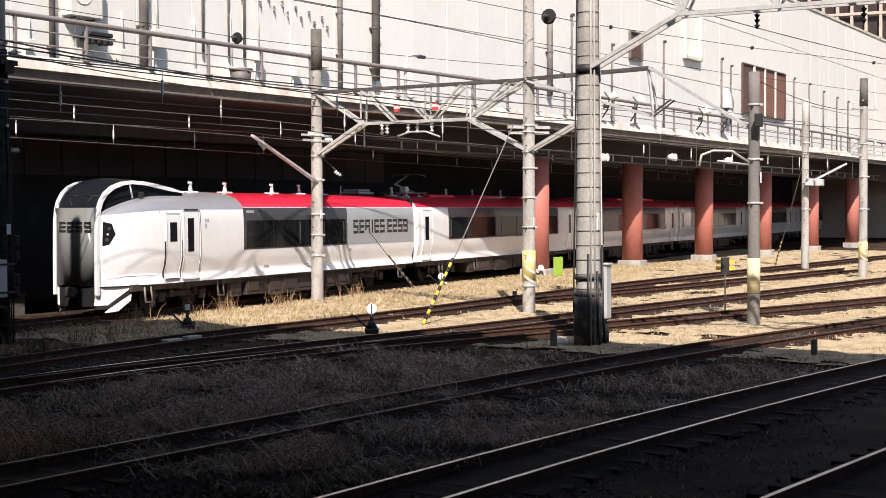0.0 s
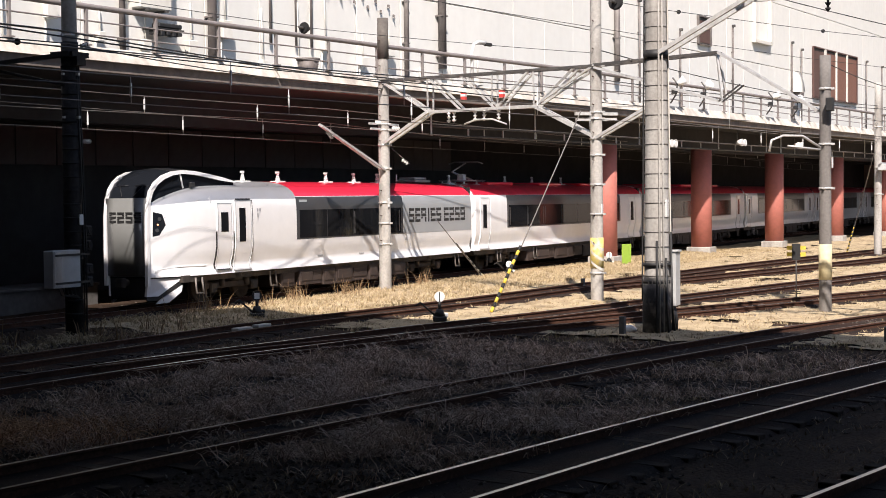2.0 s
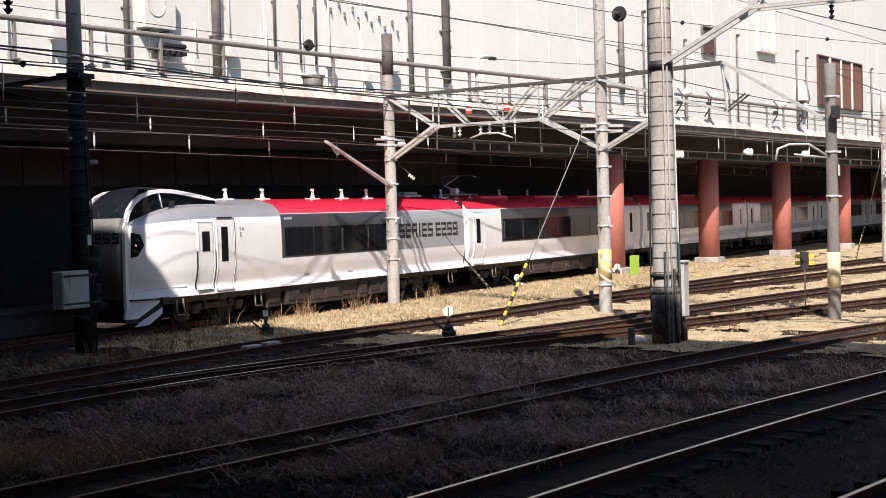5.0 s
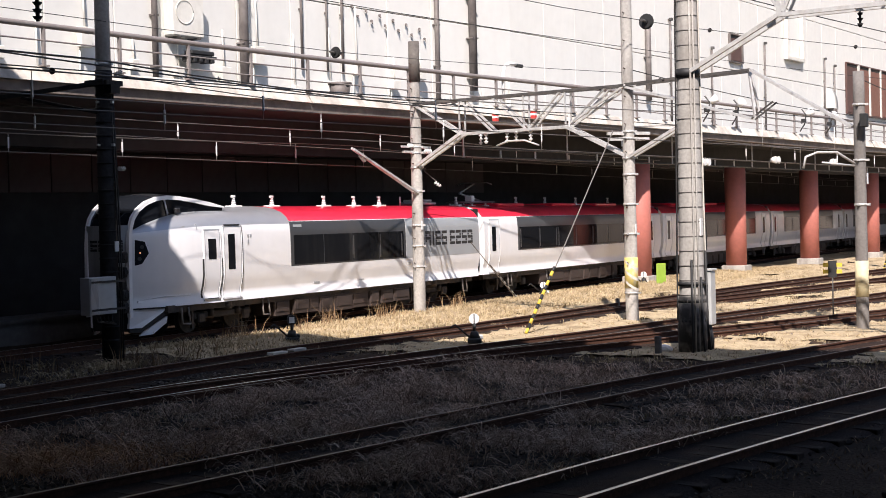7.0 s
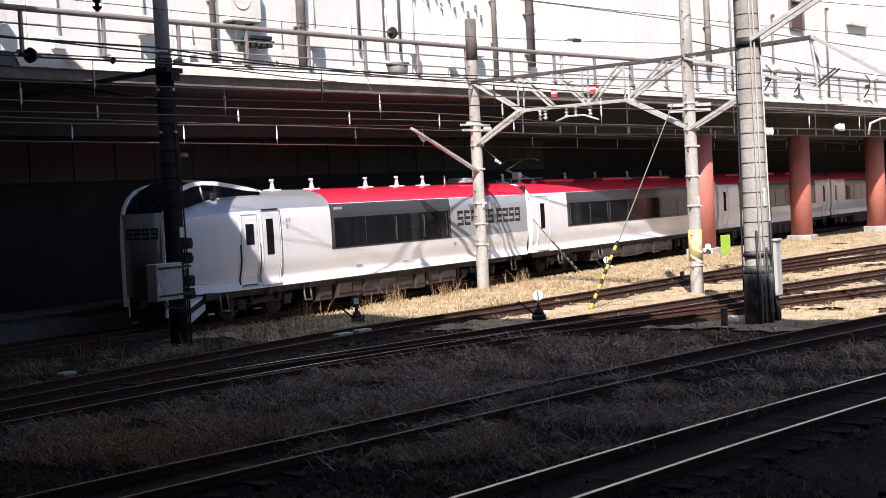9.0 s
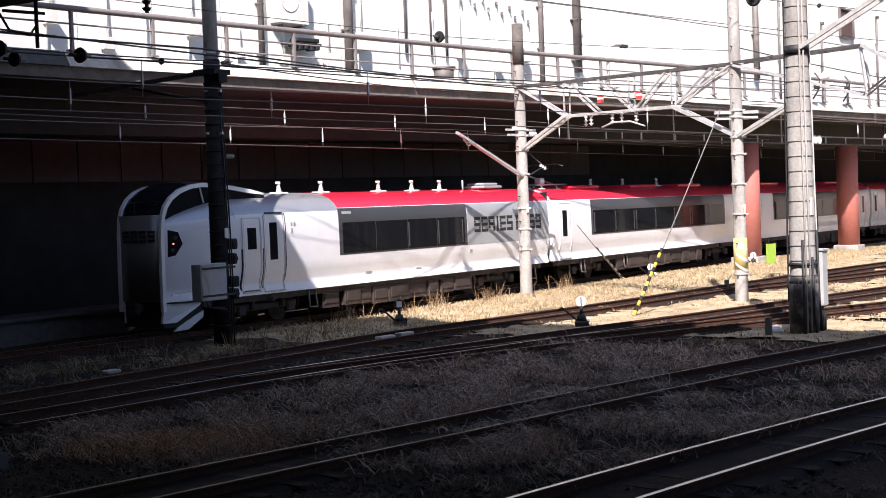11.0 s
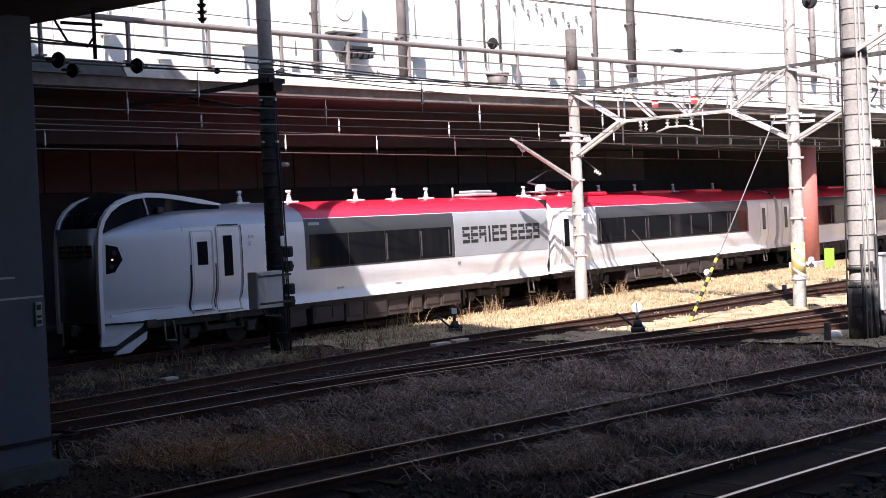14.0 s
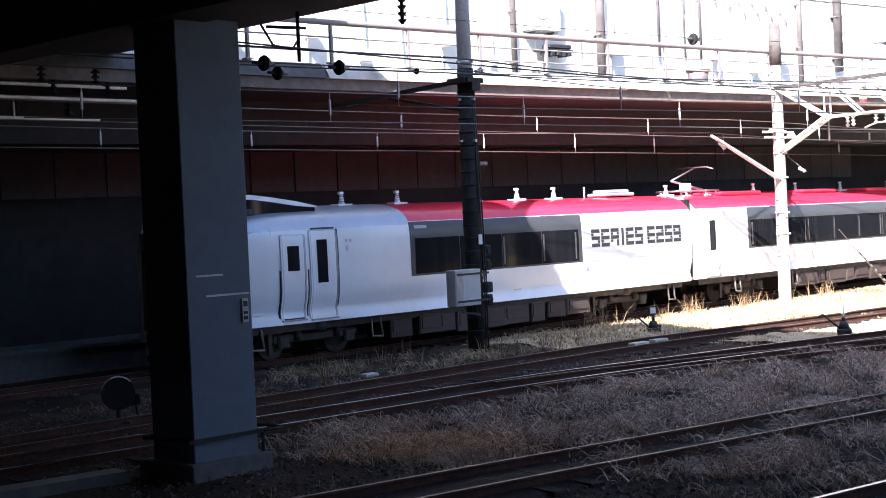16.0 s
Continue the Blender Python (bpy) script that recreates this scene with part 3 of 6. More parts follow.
for k in range(5):
    b2 = bmesh.new()
    x0 = starts[k] + (CAR1_END if k == 0 else 20.15)
    for i in range(4):
        box(b2, (x0 + 0.05 + i * 0.085, 0, 2.2), (0.05, 2.5, 2.5), mi=0)
    box(b2, (x0 + 0.175, 0, 2.2), (0.36, 2.36, 2.4))
    part("gangway", b2, M_BLACK, train, "black ribbed rubber gangway")


def windows(car, x0, x1, n, nose):
    part("window_band", patch(bmesh.new(), x0, x1, 1.75, 3.125, 0.006, nose=nose), M_BAND, car, "charcoal band round the windows")
    w = (x1 - x0 - 0.3) / n
    for i in range(n):
        part("window", patch(bmesh.new(), x0 + 0.15 + i * w + 0.02, x0 + 0.15 + (i + 1) * w - 0.02, 1.80, 2.70, 0.014, 0.02, nose=nose), M_GLASS, car, "dark tinted window pane")
    rw = random.Random(int(x0 * 10) + n)
    for i in range(n):
        xa = x0 + 0.15 + i * w
        for k in range(2):
            if rw.random() < 0.4:
                continue
            xc = xa + (0.03 + 0.04 * rw.random() if k == 0 else w - 0.15 - 0.05 * rw.random())
            # strips laid over the pane paint curtain and reflection streaks
            part("curtain", patch(bmesh.new(), xc, xc + 0.05 + 0.05 * rw.random(), 1.86, 2.62, 0.0165, 0.004, nose=nose, nx=1), M_CURTAIN, car, "pale strip on the pane for curtain and reflection streaks")


def door(car, x0, x1, z0, z1, wx0, wx1, wz0, wz1, nose):
    d = part("door", patch(bmesh.new(), x0, x1, z0, z1, 0.012, 0.03, nose=nose), M_WHITE, car, "white sliding door with a tall narrow window")
    for a, b, c, e in ((x0 - 0.035, x0 - 0.005, z0 - 0.02, z1 + 0.03), (x1 + 0.005, x1 + 0.035, z0 - 0.02, z1 + 0.03), (x0 - 0.035, x1 + 0.035, z1 + 0.005, z1 + 0.035)):
        part("door_seal", patch(bmesh.new(), a, b, c, e, 0.018, 0.03, nose=nose), M_GREY, d, "grey door edge")
    for a, b in ((x0 - 0.075, x0 - 0.037), (x1 + 0.037, x1 + 0.075)):
        part("door_post", patch(bmesh.new(), a, b, z0, z1, 0.03, 0.04, nose=nose), M_WHITE, d)
    part("door_window", patch(bmesh.new(), wx0, wx1, wz0, wz1, 0.019, 0.02, nose=nose), M_GLASS, d, "dark glass")
    b2 = bmesh.new()
    box(b2, ((x0 + x1) / 2, -(side_y(z0) * squeeze((x0 + x1) / 2, nose) + 0.02), z0 - 0.05), (x1 - x0 + 0.1, 0.07, 0.04))
    part("door_step", b2, M_STEEL, d)


windows(lead, 7.52, 14.6, 4, True)
part("panel", patch(bmesh.new(), 14.62, CAR1_END - 0.06, 1.75, 3.125, 0.007, nose=True), M_PANEL, lead, "light grey name panel")
door(lead, 3.32, 3.95, 1.0, 2.92, 3.45, 3.8, 2.1, 2.68, True)
door(lead, 4.2, 4.96, 0.97, 3.0, 4.36, 4.68, 1.78, 2.8, True)
SEG = {"S": "tumbd", "E": "tumbl", "R": "tuml/", "I": "i", "2": "tvmlb", "5": "tumbd", "9": "tuvmdb"}


def glyph(bm, ch, x, z, w, h, s, put):
    """Square block letters from bars: t top, m middle, b bottom, u upper left, v upper right, l lower left, d lower right."""
    for c in SEG[ch]:
        if c in "tmb":
            zz = {"t": z + h - s, "m": z + h / 2 - s / 2, "b": z}[c]
            put(bm, x, x + w, zz, zz + s)
        elif c == "i":
            put(bm, x + w / 2 - s / 2, x + w / 2 + s / 2, z, z + h)
        elif c == "/":
            put(bm, x + w - s, x + w, z, z + h / 2 - s / 2 - 0.02)
            put(bm, x + w - s, x + w, z + h / 2 + s / 2 + 0.02, z + h - s - 0.02)
        else:
            xx = x if c in "ul" else x + w - s
            zz = z + h / 2 + s / 2 + 0.015 if c in "uv" else z + s + 0.015
            put(bm, xx, xx + s, zz, zz + h / 2 - 1.5 * s - 0.03)


def on_side(bm, x0, x1, z0, z1):
    patch(bm, x0, x1, z0, z1, 0.012, 0.01, nose=True, nx=1)


# black grab rails by the cab door, lines painting its recess shade, and the dark seam over the skirt
for gx0, gx1, gz0, gz1 in ((3.2, 3.235, 1.02, 2.12), (4.03, 4.065, 1.02, 2.12), (3.34, 3.93, 0.965, 1.0), (4.22, 4.94, 3.04, 3.085), (5.005, 5.03, 1.2, 3.04)):
    part("grab_rail" if gz1 < 2.5 and gx1 - gx0 < 0.1 else "door_trim", patch(bmesh.new(), gx0, gx1, gz0, gz1, 0.034, 0.03, nose=True, nx=1), M_BLACK, lead, "black grab rail and painted recess shade round the doors")
part("skirt_seam", patch(bmesh.new(), 0.97, 2.1, 0.815, 0.862, -0.004, 0.05, nose=True), M_BLACKP, lead, "dark seam between body and skirt")
part("cove_seam", patch(bmesh.new(), 3.02, 3.04, 2.95, 3.125, 0.006, 0.01, nose=True, nx=1), M_GREY, lead)
b2 = bmesh.new()
cx = 15.05
for ch in "SERIES E259":
    if ch == " ":
        cx += 0.16
        continue
    w = 0.24 if ch == "I" else 0.40
    b2 = bmesh.new()
    glyph(b2, ch, cx, 2.15, w, 0.52, 0.105, on_side)
    part("letter", b2, M_BLACKP, lead, "square dark letter on the panel")
    cx += w + (0.04 if ch == "I" else 0.075)
# small plates and marks on the side
for x0, x1, z0, z1, mm in ((7.7, 8.15, 2.95, 3.03, M_PANEL), (5.3, 5.36, 2.7, 2.78, M_GREY), (5.42, 5.5, 2.7, 2.78, M_GREY), (5.3, 5.37, 2.5, 2.62, M_GREY), (14.75, 14.9, 1.5, 1.6, M_PANEL), (8.9, 9.2, 1.15, 1.2, M_PANEL), (11.6, 11.9, 1.12, 1.16, M_GREY)):
    part("marking", patch(bmesh.new(), x0, x1, z0, z1, 0.016, 0.01, nose=True, nx=1), mm, lead)
# panel joints of the cab side
part("seam", prism(bmesh.new(), [(2.55, 3.06), (2.6, 3.06), (1.42, 2.55), (1.38, 2.57)], out=0.004, depth=0.01), M_GREY, lead, "grey diagonal seam behind the lamp")
part("lower_rib", prism(bmesh.new(), [(1.15, 1.0), (2.8, 1.12), (2.85, 1.17), (1.9, 1.14), (1.15, 1.06)], out=0.03, depth=0.06), M_WHITE, lead)
part("bottom_lip", patch(bmesh.new(), 0.96, 20.2, 0.86, 0.9, 0.012, 0.05, nose=True, nx=60), M_WHITE, lead)
b2 = prism(bmesh.new(), [(1.08, 2.02), (1.26, 2.06), (1.44, 2.35), (1.34, 2.66), (1.1, 2.72)], out=0.008, depth=0.05)
lamp_hole = part("headlight", b2, M_SCREEN, lead, "black lozenge headlight cluster, one lamp lit")
glow = mat("lit_lamp", (0.9, 0.5, 0.3), 0.3)
glow.node_tree.nodes["Principled BSDF"].inputs["Emission Color"].default_value = (1.0, 0.3, 0.12, 1)
glow.node_tree.nodes["Principled BSDF"].inputs["Emission Strength"].default_value = 1.2
for cxx, cz, rr, mm in ((1.22, 2.36, 0.024, glow), (1.2, 2.2, 0.055, M_BAND), (1.27, 2.52, 0.055, M_BAND)):
    b2 = bmesh.new()
    yy = -(side_y(cz) * squeeze(cxx, True) + 0.006)
    tube(b2, (cxx + 0.01, yy + 0.02, cz), (cxx - 0.012, yy - 0.012, cz), rr, seg=12)
    part("lamp", b2, mm, lamp_hole)

# front face, arches and cab dome
FW = 0.74
b2 = bmesh.new()
pts = [(0.925, -FW), (0.875, -0.4), (0.86, 0), (0.875, 0.4), (0.925, FW)]
for z0, z1, mi in ((0.9, 3.12, 0),):
    lo = [b2.verts.new((x, y, z0)) for x, y in pts]
    hi = [b2.verts.new((x + 0.015, y, z1)) for x, y in pts]
    for i in range(4):
        b2.faces.new((lo[i], lo[i + 1], hi[i + 1], hi[i])).smooth = True
    b2.faces.new(hi)
    b2.faces.new(lo[::-1])
    b2.faces.new((lo[0], hi[0], hi[4], lo[4]))
bmesh.ops.recalc_face_normals(b2, faces=b2.faces)
M_FRONT = mat("grey_front_paint", (0.24, 0.245, 0.235), 0.28, 0.2, 0.04, 3, (0.12, 0.12, 0.12), 0.3, 1.5, coat=0.3)
front = part("front_panel", b2, M_FRONT, train, "light grey front door panel with class lettering")


def on_front(bm, y0, y1, z0, z1):
    xx = 0.865 + 0.04 * min(1.0, abs(y0 + y1) / 1.4) ** 1.5
    box(bm, (xx, -(y0 + y1) / 2, (z0 + z1) / 2), (0.02, y1 - y0, z1 - z0))


b2 = bmesh.new()
for i, ch in enumerate("E259"):
    glyph(b2, ch, -0.56 + i * 0.3, 2.42, 0.24, 0.3, 0.06, on_front)
part("front_lettering", b2, M_BLACKP, front, "dark class lettering")
ARCH = [(0.93, 0.62), (0.93, 1.6), (0.95, 2.6), (1.0, 3.05), (1.1, 3.3), (1.3, 3.53), (1.6, 3.71), (2.0, 3.83), (2.4, 3.87), (2.9, 3.85), (3.5, 3.78), (4.2, 3.68), (4.85, 3.59)]


def dome_w(x):
    return float(np.interp(x, [0.9, 1.2, 2.0, 3.0, 5.0], [0.74, 0.76, 0.82, 0.88, 0.95]))


for side in (-1, 1):
    b2 = bmesh.new()
    rings = []
    for i, (x, z) in enumerate(ARCH):
        p0, p1 = ARCH[max(i - 1, 0)], ARCH[min(i + 1, len(ARCH) - 1)]
        d = Vector((p1[0] - p0[0], 0, p1[1] - p0[1])).normalized()
        nrm = Vector((-d.z, 0, d.x))
        y = side * dome_w(x)
        wd = 0.055 if i < len(ARCH) - 1 else 0.02
        c = Vector((x, y, z))
        rings.append([b2.verts.new(c + nrm * u * wd + Vector((0, v, 0))) for u, v in ((-1, -0.06), (1, -0.05), (1, 0.05), (-1, 0.06))])
    for u, v in zip(rings, rings[1:]):
        for k in range(4):
            b2.faces.new((u[k], u[(k + 1) % 4], v[(k + 1) % 4], v[k])).smooth = False
    b2.faces.new(rings[0][::-1])
    b2.faces.new(rings[-1])
    bmesh.ops.recalc_face_normals(b2, faces=b2.faces)
    part("arch", b2, M_WHITE, train, "white arched frame round the cab")
    b2 = bmesh.new()
    low = [(x, max(2.9, crown(x, True) - 0.5)) for x, z in ARCH[3:]]
    for (xa, za), (xb, zb), (xc, lc), (xd, ld) in zip(ARCH[3:], ARCH[4:], low, low[1:]):
        ya, yb = side * (dome_w(xa) - 0.02), side * (dome_w(xb) - 0.02)
        b2.faces.new([b2.verts.new(v) for v in ((xa, ya, lc), (xb, yb, ld), (xb, yb, zb), (xa, ya, za))])
    bmesh.ops.remove_doubles(b2, verts=b2.verts, dist=1e-4)
    part("cab_side_window", b2, M_SCREEN, train, "dark curved cab side window")
    b2 = bmesh.new()
    pipe(b2, [(2.32, side * (dome_w(2.3) + 0.01), 3.86), (2.46, side * (dome_w(2.4) + 0.01), 3.4)], 0.028)
    part("window_strut", b2, M_WHITE, train)


def dome_strip(i0, i1, rise=0.13):
    b = bmesh.new()
    rows = []
    for x, z in ARCH[i0:i1 + 1]:
        w = dome_w(x) - 0.03
        k = min(1.0, max(0.0, (x - 0.95) / 1.0)) * min(1.0, max(0.0, (4.85 - x) / 1.5))
        rows.append([b.verts.new((x - 0.0, w * math.sin(a), z + rise * k * (math.cos(a) - 0.0) - 0.0)) for a in np.linspace(-math.pi / 2, math.pi / 2, 9)])
    for u, v in zip(rows, rows[1:]):
        for k in range(8):
            b.faces.new((u[k], u[k + 1], v[k + 1], v[k])).smooth = True
    bmesh.ops.recalc_face_normals(b, faces=b.faces)
    return b


part("windscreen", dome_strip(3, 7), M_SCREEN, train, "wide raked cab windscreen")
b2 = bmesh.new()
box(b2, (2.78, -0.93, 3.5), (0.22, 0.1, 0.16), bevel=0.03)
part("camera_pod", b2, M_BLACK, train, "small black camera pod")
part("cab_roof", dome_strip(7, 12), M_BLACK, train, "black cab roof")
b2 = bmesh.new()
for sgn in (-1, 1):
    pipe(b2, [(1.0, sgn * 0.2, 3.16), (1.2, sgn * 0.42, 3.46)], 0.012)
    pipe(b2, [(1.2, sgn * 0.12, 3.48), (1.22, sgn * 0.6, 3.46)], 0.01)
part("wiper", b2, M_BLACK, train)
# lower front: bumper beam, skirt, coupler
b2 = bmesh.new()
box(b2, (1.2, 0, 0.56), (0.5, 1.35, 0.66), bevel=0.05)
bumper = part("lower_front", b2, M_BLACK, train, "black lower front with a coupler")
b2 = bmesh.new()
tube(b2, (1.0, 0, 0.72), (0.72, 0, 0.72), 0.09, seg=10)
box(b2, (0.66, 0, 0.72), (0.2, 0.26, 0.28), bevel=0.03)
part("coupler", b2, M_UNDER, bumper)
for side in (-1, 1):
    sk = part("skirt", prism(bmesh.new(), [(0.98, 0.82), (0.94, 0.32), (1.25, 0.32), (1.85, 0.72), (1.95, 0.82)], side=side, out=-0.02, depth=0.08), M_WHITE, train, "white wedge skirt below the nose")
    part("skirt_stripe", prism(bmesh.new(), [(0.95, 0.315), (0.97, 0.2), (1.25, 0.2), (1.95, 0.62), (1.95, 0.74), (1.85, 0.715), (1.25, 0.315)], side=side, out=-0.035, depth=0.06), M_BLACKP, sk, "navy black stripe")
    part("skirt_tip", prism(bmesh.new(), [(1.2, 0.1), (1.55, 0.13), (1.95, 0.42), (1.98, 0.6), (1.3, 0.2)], side=side, out=-0.02, depth=0.06), M_WHITE, sk)

# passenger cars: bands, windows and doors
for c, x0 in zip(cars[1:], starts[1:]):
    windows(c, x0 + 3.1, x0 + 16.95, 7, False)
    door(c, x0 + 0.55, x0 + 1.35, 0.97, 3.0, x0 + 0.72, x0 + 1.06, 1.78, 2.75, False)
    door(c, x0 + 18.35, x0 + 19.15, 0.97, 3.0, x0 + 18.55, x0 + 18.9, 1.78, 2.75, False)
    part("end_trim", patch(bmesh.new(), x0 + 0.02, x0 + 0.12, 0.92, 3.13, 0.02, 0.03), M_WHITE, c)

# underframe boxes, bogies and wheels
rng = random.Random(4)
unit = None
for c, x0 in zip(cars, starts):
    ln = CAR1_END if x0 == 0 else 20.15
    b2 = bmesh.new()
    box(b2, (x0 + ln / 2 + (0.8 if x0 == 0 else 0), 0, 0.78), (ln - (2.2 if x0 == 0 else 0.6), 2.5, 0.2))
    part("underframe", b2, M_UNDER, train, "grimy underframe")
    xx = x0 + (6.9 if x0 == 0 else 5.6)
    while xx < x0 + ln - 6.2:
        w = rng.choice((0.6, 0.8, 1.1, 1.5))
        h = rng.uniform(0.46, 0.56)
        if unit is None:
            b2 = bmesh.new()
            box(b2, (0, 0, 0), (1, 1, 1), bevel=0.03)
            box(b2, (0, -0.5, 0.08), (0.8, 0.05, 0.6), bevel=0.01)
            unit = part("equipment_box", b2, M_BROWNBOX, train, "dusty brown underfloor equipment box")
            o = unit
        else:
            o = again(unit, (0, 0, 0), 0, train)
        o.location, o.scale = (xx + w / 2, -0.85 + rng.uniform(-0.05, 0.08), 0.72 - h / 2), (w, 0.9, h)
        o2 = again(unit, (xx + w / 2, 0.9, 0.72 - h / 2), 0, train)
        o2.scale = (w, 0.9, h)
        xx += w + rng.choice((0.015, 0.03, 0.03, 0.16))
    for bx in (x0 + (4.6 if x0 == 0 else 3.3), x0 + ln - 3.3):
        b2 = bmesh.new()
        for s in (-1, 1):
            box(b2, (bx, s * 0.98, 0.5), (2.7, 0.14, 0.2), bevel=0.03)
            for ex in (-1.05, 1.05):
                box(b2, (bx + ex, s * 1.02, 0.43), (0.34, 0.2, 0.3), bevel=0.04)
                tube(b2, (bx + ex * 0.6, s * 1.08, 0.45), (bx + ex * 0.6, s * 1.08, 0.75), 0.09, seg=10)
            tube(b2, (bx, s * 1.1, 0.62), (bx, s * 1.1, 0.86), 0.22, seg=14)
            box(b2, (bx - 1.5, s * 1.1, 0.42), (0.1, 0.06, 0.5))
        box(b2, (bx, 0, 0.5), (0.5, 1.9, 0.2))
        part("bogie", b2, M_UNDER, train, "grimy bogie frame")
    for bx in (x0 + 2.4, x0 + 6.2, x0 + ln - 1.2):
        b2 = bmesh.new()
        pipe(b2, [(bx, -1.3, 0.8), (bx, -1.33, 0.35), (bx + 0.35, -1.33, 0.33)], 0.03)
        pipe(b2, [(bx + 0.35, -1.33, 0.33), (bx + 0.3, -1.3, 0.8)], 0.03)
        part("footstep", b2, M_FOOT, train, "dusty bent footstep")
wheels = []
b2 = bmesh.new()
for s in (-0.53, 0.53):
    tube(b2, (0, s - 0.06, 0), (0, s + 0.06, 0), 0.43, seg=24)
    tube(b2, (0, s - 0.09 * (1 if s > 0 else -1), 0), (0, s - 0.06 * (1 if s > 0 else -1), 0), 0.46, seg=24)
    for a in range(5):
        box(b2, (0.25 * math.cos(a * 1.2566), s + (0.062 if s > 0 else -0.062), 0.25 * math.sin(a * 1.2566)), (0.1, 0.02, 0.1), bevel=0.01)
tube(b2, (0, -0.9, 0), (0, 0.9, 0), 0.08, seg=10)
wheel0 = part("wheelset", b2, [M_UNDER], train, "steel wheelset")
for x0, ln in ((0.0, CAR1_END), (starts[1], 20.15), (starts[2], 20.15)):
    for bx in (x0 + (4.6 if x0 == 0 else 3.3), x0 + ln - 3.3):
        for ex in (-1.05, 1.05):
            w = wheel0 if not wheels else again(wheel0, (0, 0, 0), 0, train)
            w.location = (bx + ex, 0, 0.43)
            wheels.append((w, bx + ex))
# roof fittings
ins = None
for x0 in (6.5, 8.5, 11.5, 13.4, 15.1, 21.0, 26.5, 29.5, 33.0, 37.0):
    if ins is None:
        b2 = bmesh.new()
        box(b2, (0, 0, 0.0), (0.5, 0.3, 0.05), bevel=0.01)
        for i in range(4):
            tube(b2, (0, 0, 0.03 + i * 0.06), (0, 0, 0.08 + i * 0.06), 0.09 - 0.012 * i, 0.07 - 0.012 * i, seg=10)
        box(b2, (-0.02, 0, 0.3), (0.15, 0.08, 0.07), bevel=0.01)
        ins = part("roof_insulator", b2, M_PORCELAIN, train, "white porcelain insulator on the roof")
        ins.location = (x0, -0.1, 3.63)
    else:
        again(ins, (x0, -0.1, 3.63), 0, train)
b2 = bmesh.new()
pipe(b2, [(16.6, -0.1, 3.62), (16.6, -0.1, 3.95)], 0.03)
part("aerial", b2, M_PORCELAIN, train)
b2 = bmesh.new()
box(b2, (18.1, 0, 3.7), (1.3, 0.9, 0.1), bevel=0.03)
box(b2, (18.1, 0, 3.8), (1.0, 0.7, 0.1), bevel=0.03)
part("roof_unit", b2, M_PANEL, train, "pale roof equipment")
for x0 in (24.5, 30.0, 35.0, 45.5, 51.0, 56.0):
    b2 = bmesh.new()
    box(b2, (x0, 0, 3.62), (2.6, 1.7, 0.14), bevel=0.05)
    part("roof_unit", b2, M_RED, train, "red roof equipment housing")
PX = 22.3
pan = bmesh.new()
for sd in (-0.55, 0.55):
    pipe(pan, [(PX - 0.9, sd, 3.75), (PX + 1.2, sd, 3.75)], 0.03)
for e in (-0.9, 0.2, 1.2):
    pipe(pan, [(PX + e, -0.55, 3.75), (PX + e, 0.55, 3.75)], 0.03)
panto = part("pantograph", pan, M_STEEL, train, "folded steel pantograph")
for nm, line, rr in (("lower_arm", [(PX + 0.9, -0.1, 3.78), (PX - 0.9, -0.05, 4.1)], 0.04), ("upper_arm", [(PX - 0.9, -0.05, 4.1), (PX + 0.5, 0, 4.5)], 0.03),
                     ("contact_head", [(PX + 0.5, -0.8, 4.46), (PX + 0.5, -0.55, 4.54), (PX + 0.5, 0.55, 4.54), (PX + 0.5, 0.8, 4.46)], 0.025)):
    b2 = bmesh.new()
    pipe(b2, line, rr)
    part(nm, b2, M_STEEL, panto)
for e in (-0.7, 0.5, 1.1):
    for s in (-0.5, 0.5):
        again(ins, (PX + e, s, 3.6), 0, panto).scale = (0.6, 0.6, 0.55)
b2 = bmesh.new()
box(b2, (PX - 0.3, -0.2, 3.86), (0.3, 0.3, 0.3), bevel=0.03)
part("roof_box", b2, M_PORCELAIN, train, "white roof box")


def motions():
    rows = [(0, 34.88), (0.5, 34.64), (1, 34.41), (1.5, 34.17), (2, 33.96), (2.5, 33.75), (3, 33.54), (3.5, 33.32), (4, 33.11), (4.5, 32.9), (6.8, 31.81), (7, 31.72), (7.5, 31.46), (8, 31.2), (8.5, 30.91), (8.7, 30.78), (10.8, 28.93), (11, 28.75), (11.5, 28.19), (12, 27.58), (12.5, 26.95), (13, 26.27), (13.5, 25.57), (14, 24.78), (14.5, 23.96), (15, 23.11), (15.5, 22.2), (16, 21.19)]
    walk(train, [(t, pose(d - 3.3, TRAIN_Y, 0)) for t, d in rows])
    ts = np.linspace(0, 16, 49)
    ds = np.interp(ts, [r[0] for r in rows], [r[1] for r in rows])
    for w, x0 in wheels:
        walk(w, [(float(t), pose(x0, 0, 0.43, 0, math.degrees((float(d) - 34.88) / 0.43), 0)) for t, d in zip(ts, ds)])

# ---------------------------------------------------------------- poles and gantries
P0, P1, P2, PB, P3, P5, P6 = (25.38, 22.8), (41.66, 23.66), (40.43, 15.53), (31.6, 10.65), (38.95, 8.33), (75.8, 13.5), (67.35, 9.36)


M_POLETOP = mat("dark_pole_top", (0.13, 0.115, 0.1), 0.8, 0, 0.15, 10, (0.07, 0.06, 0.055), 0.5, 2.0, 0.3, 30)
M_GREYPOLE = mat("grey_pole_concrete", (0.2, 0.185, 0.17), 0.85, 0, 0.14, 14, (0.11, 0.1, 0.09), 0.7, 2.6, 0.5, 40, streak=True)
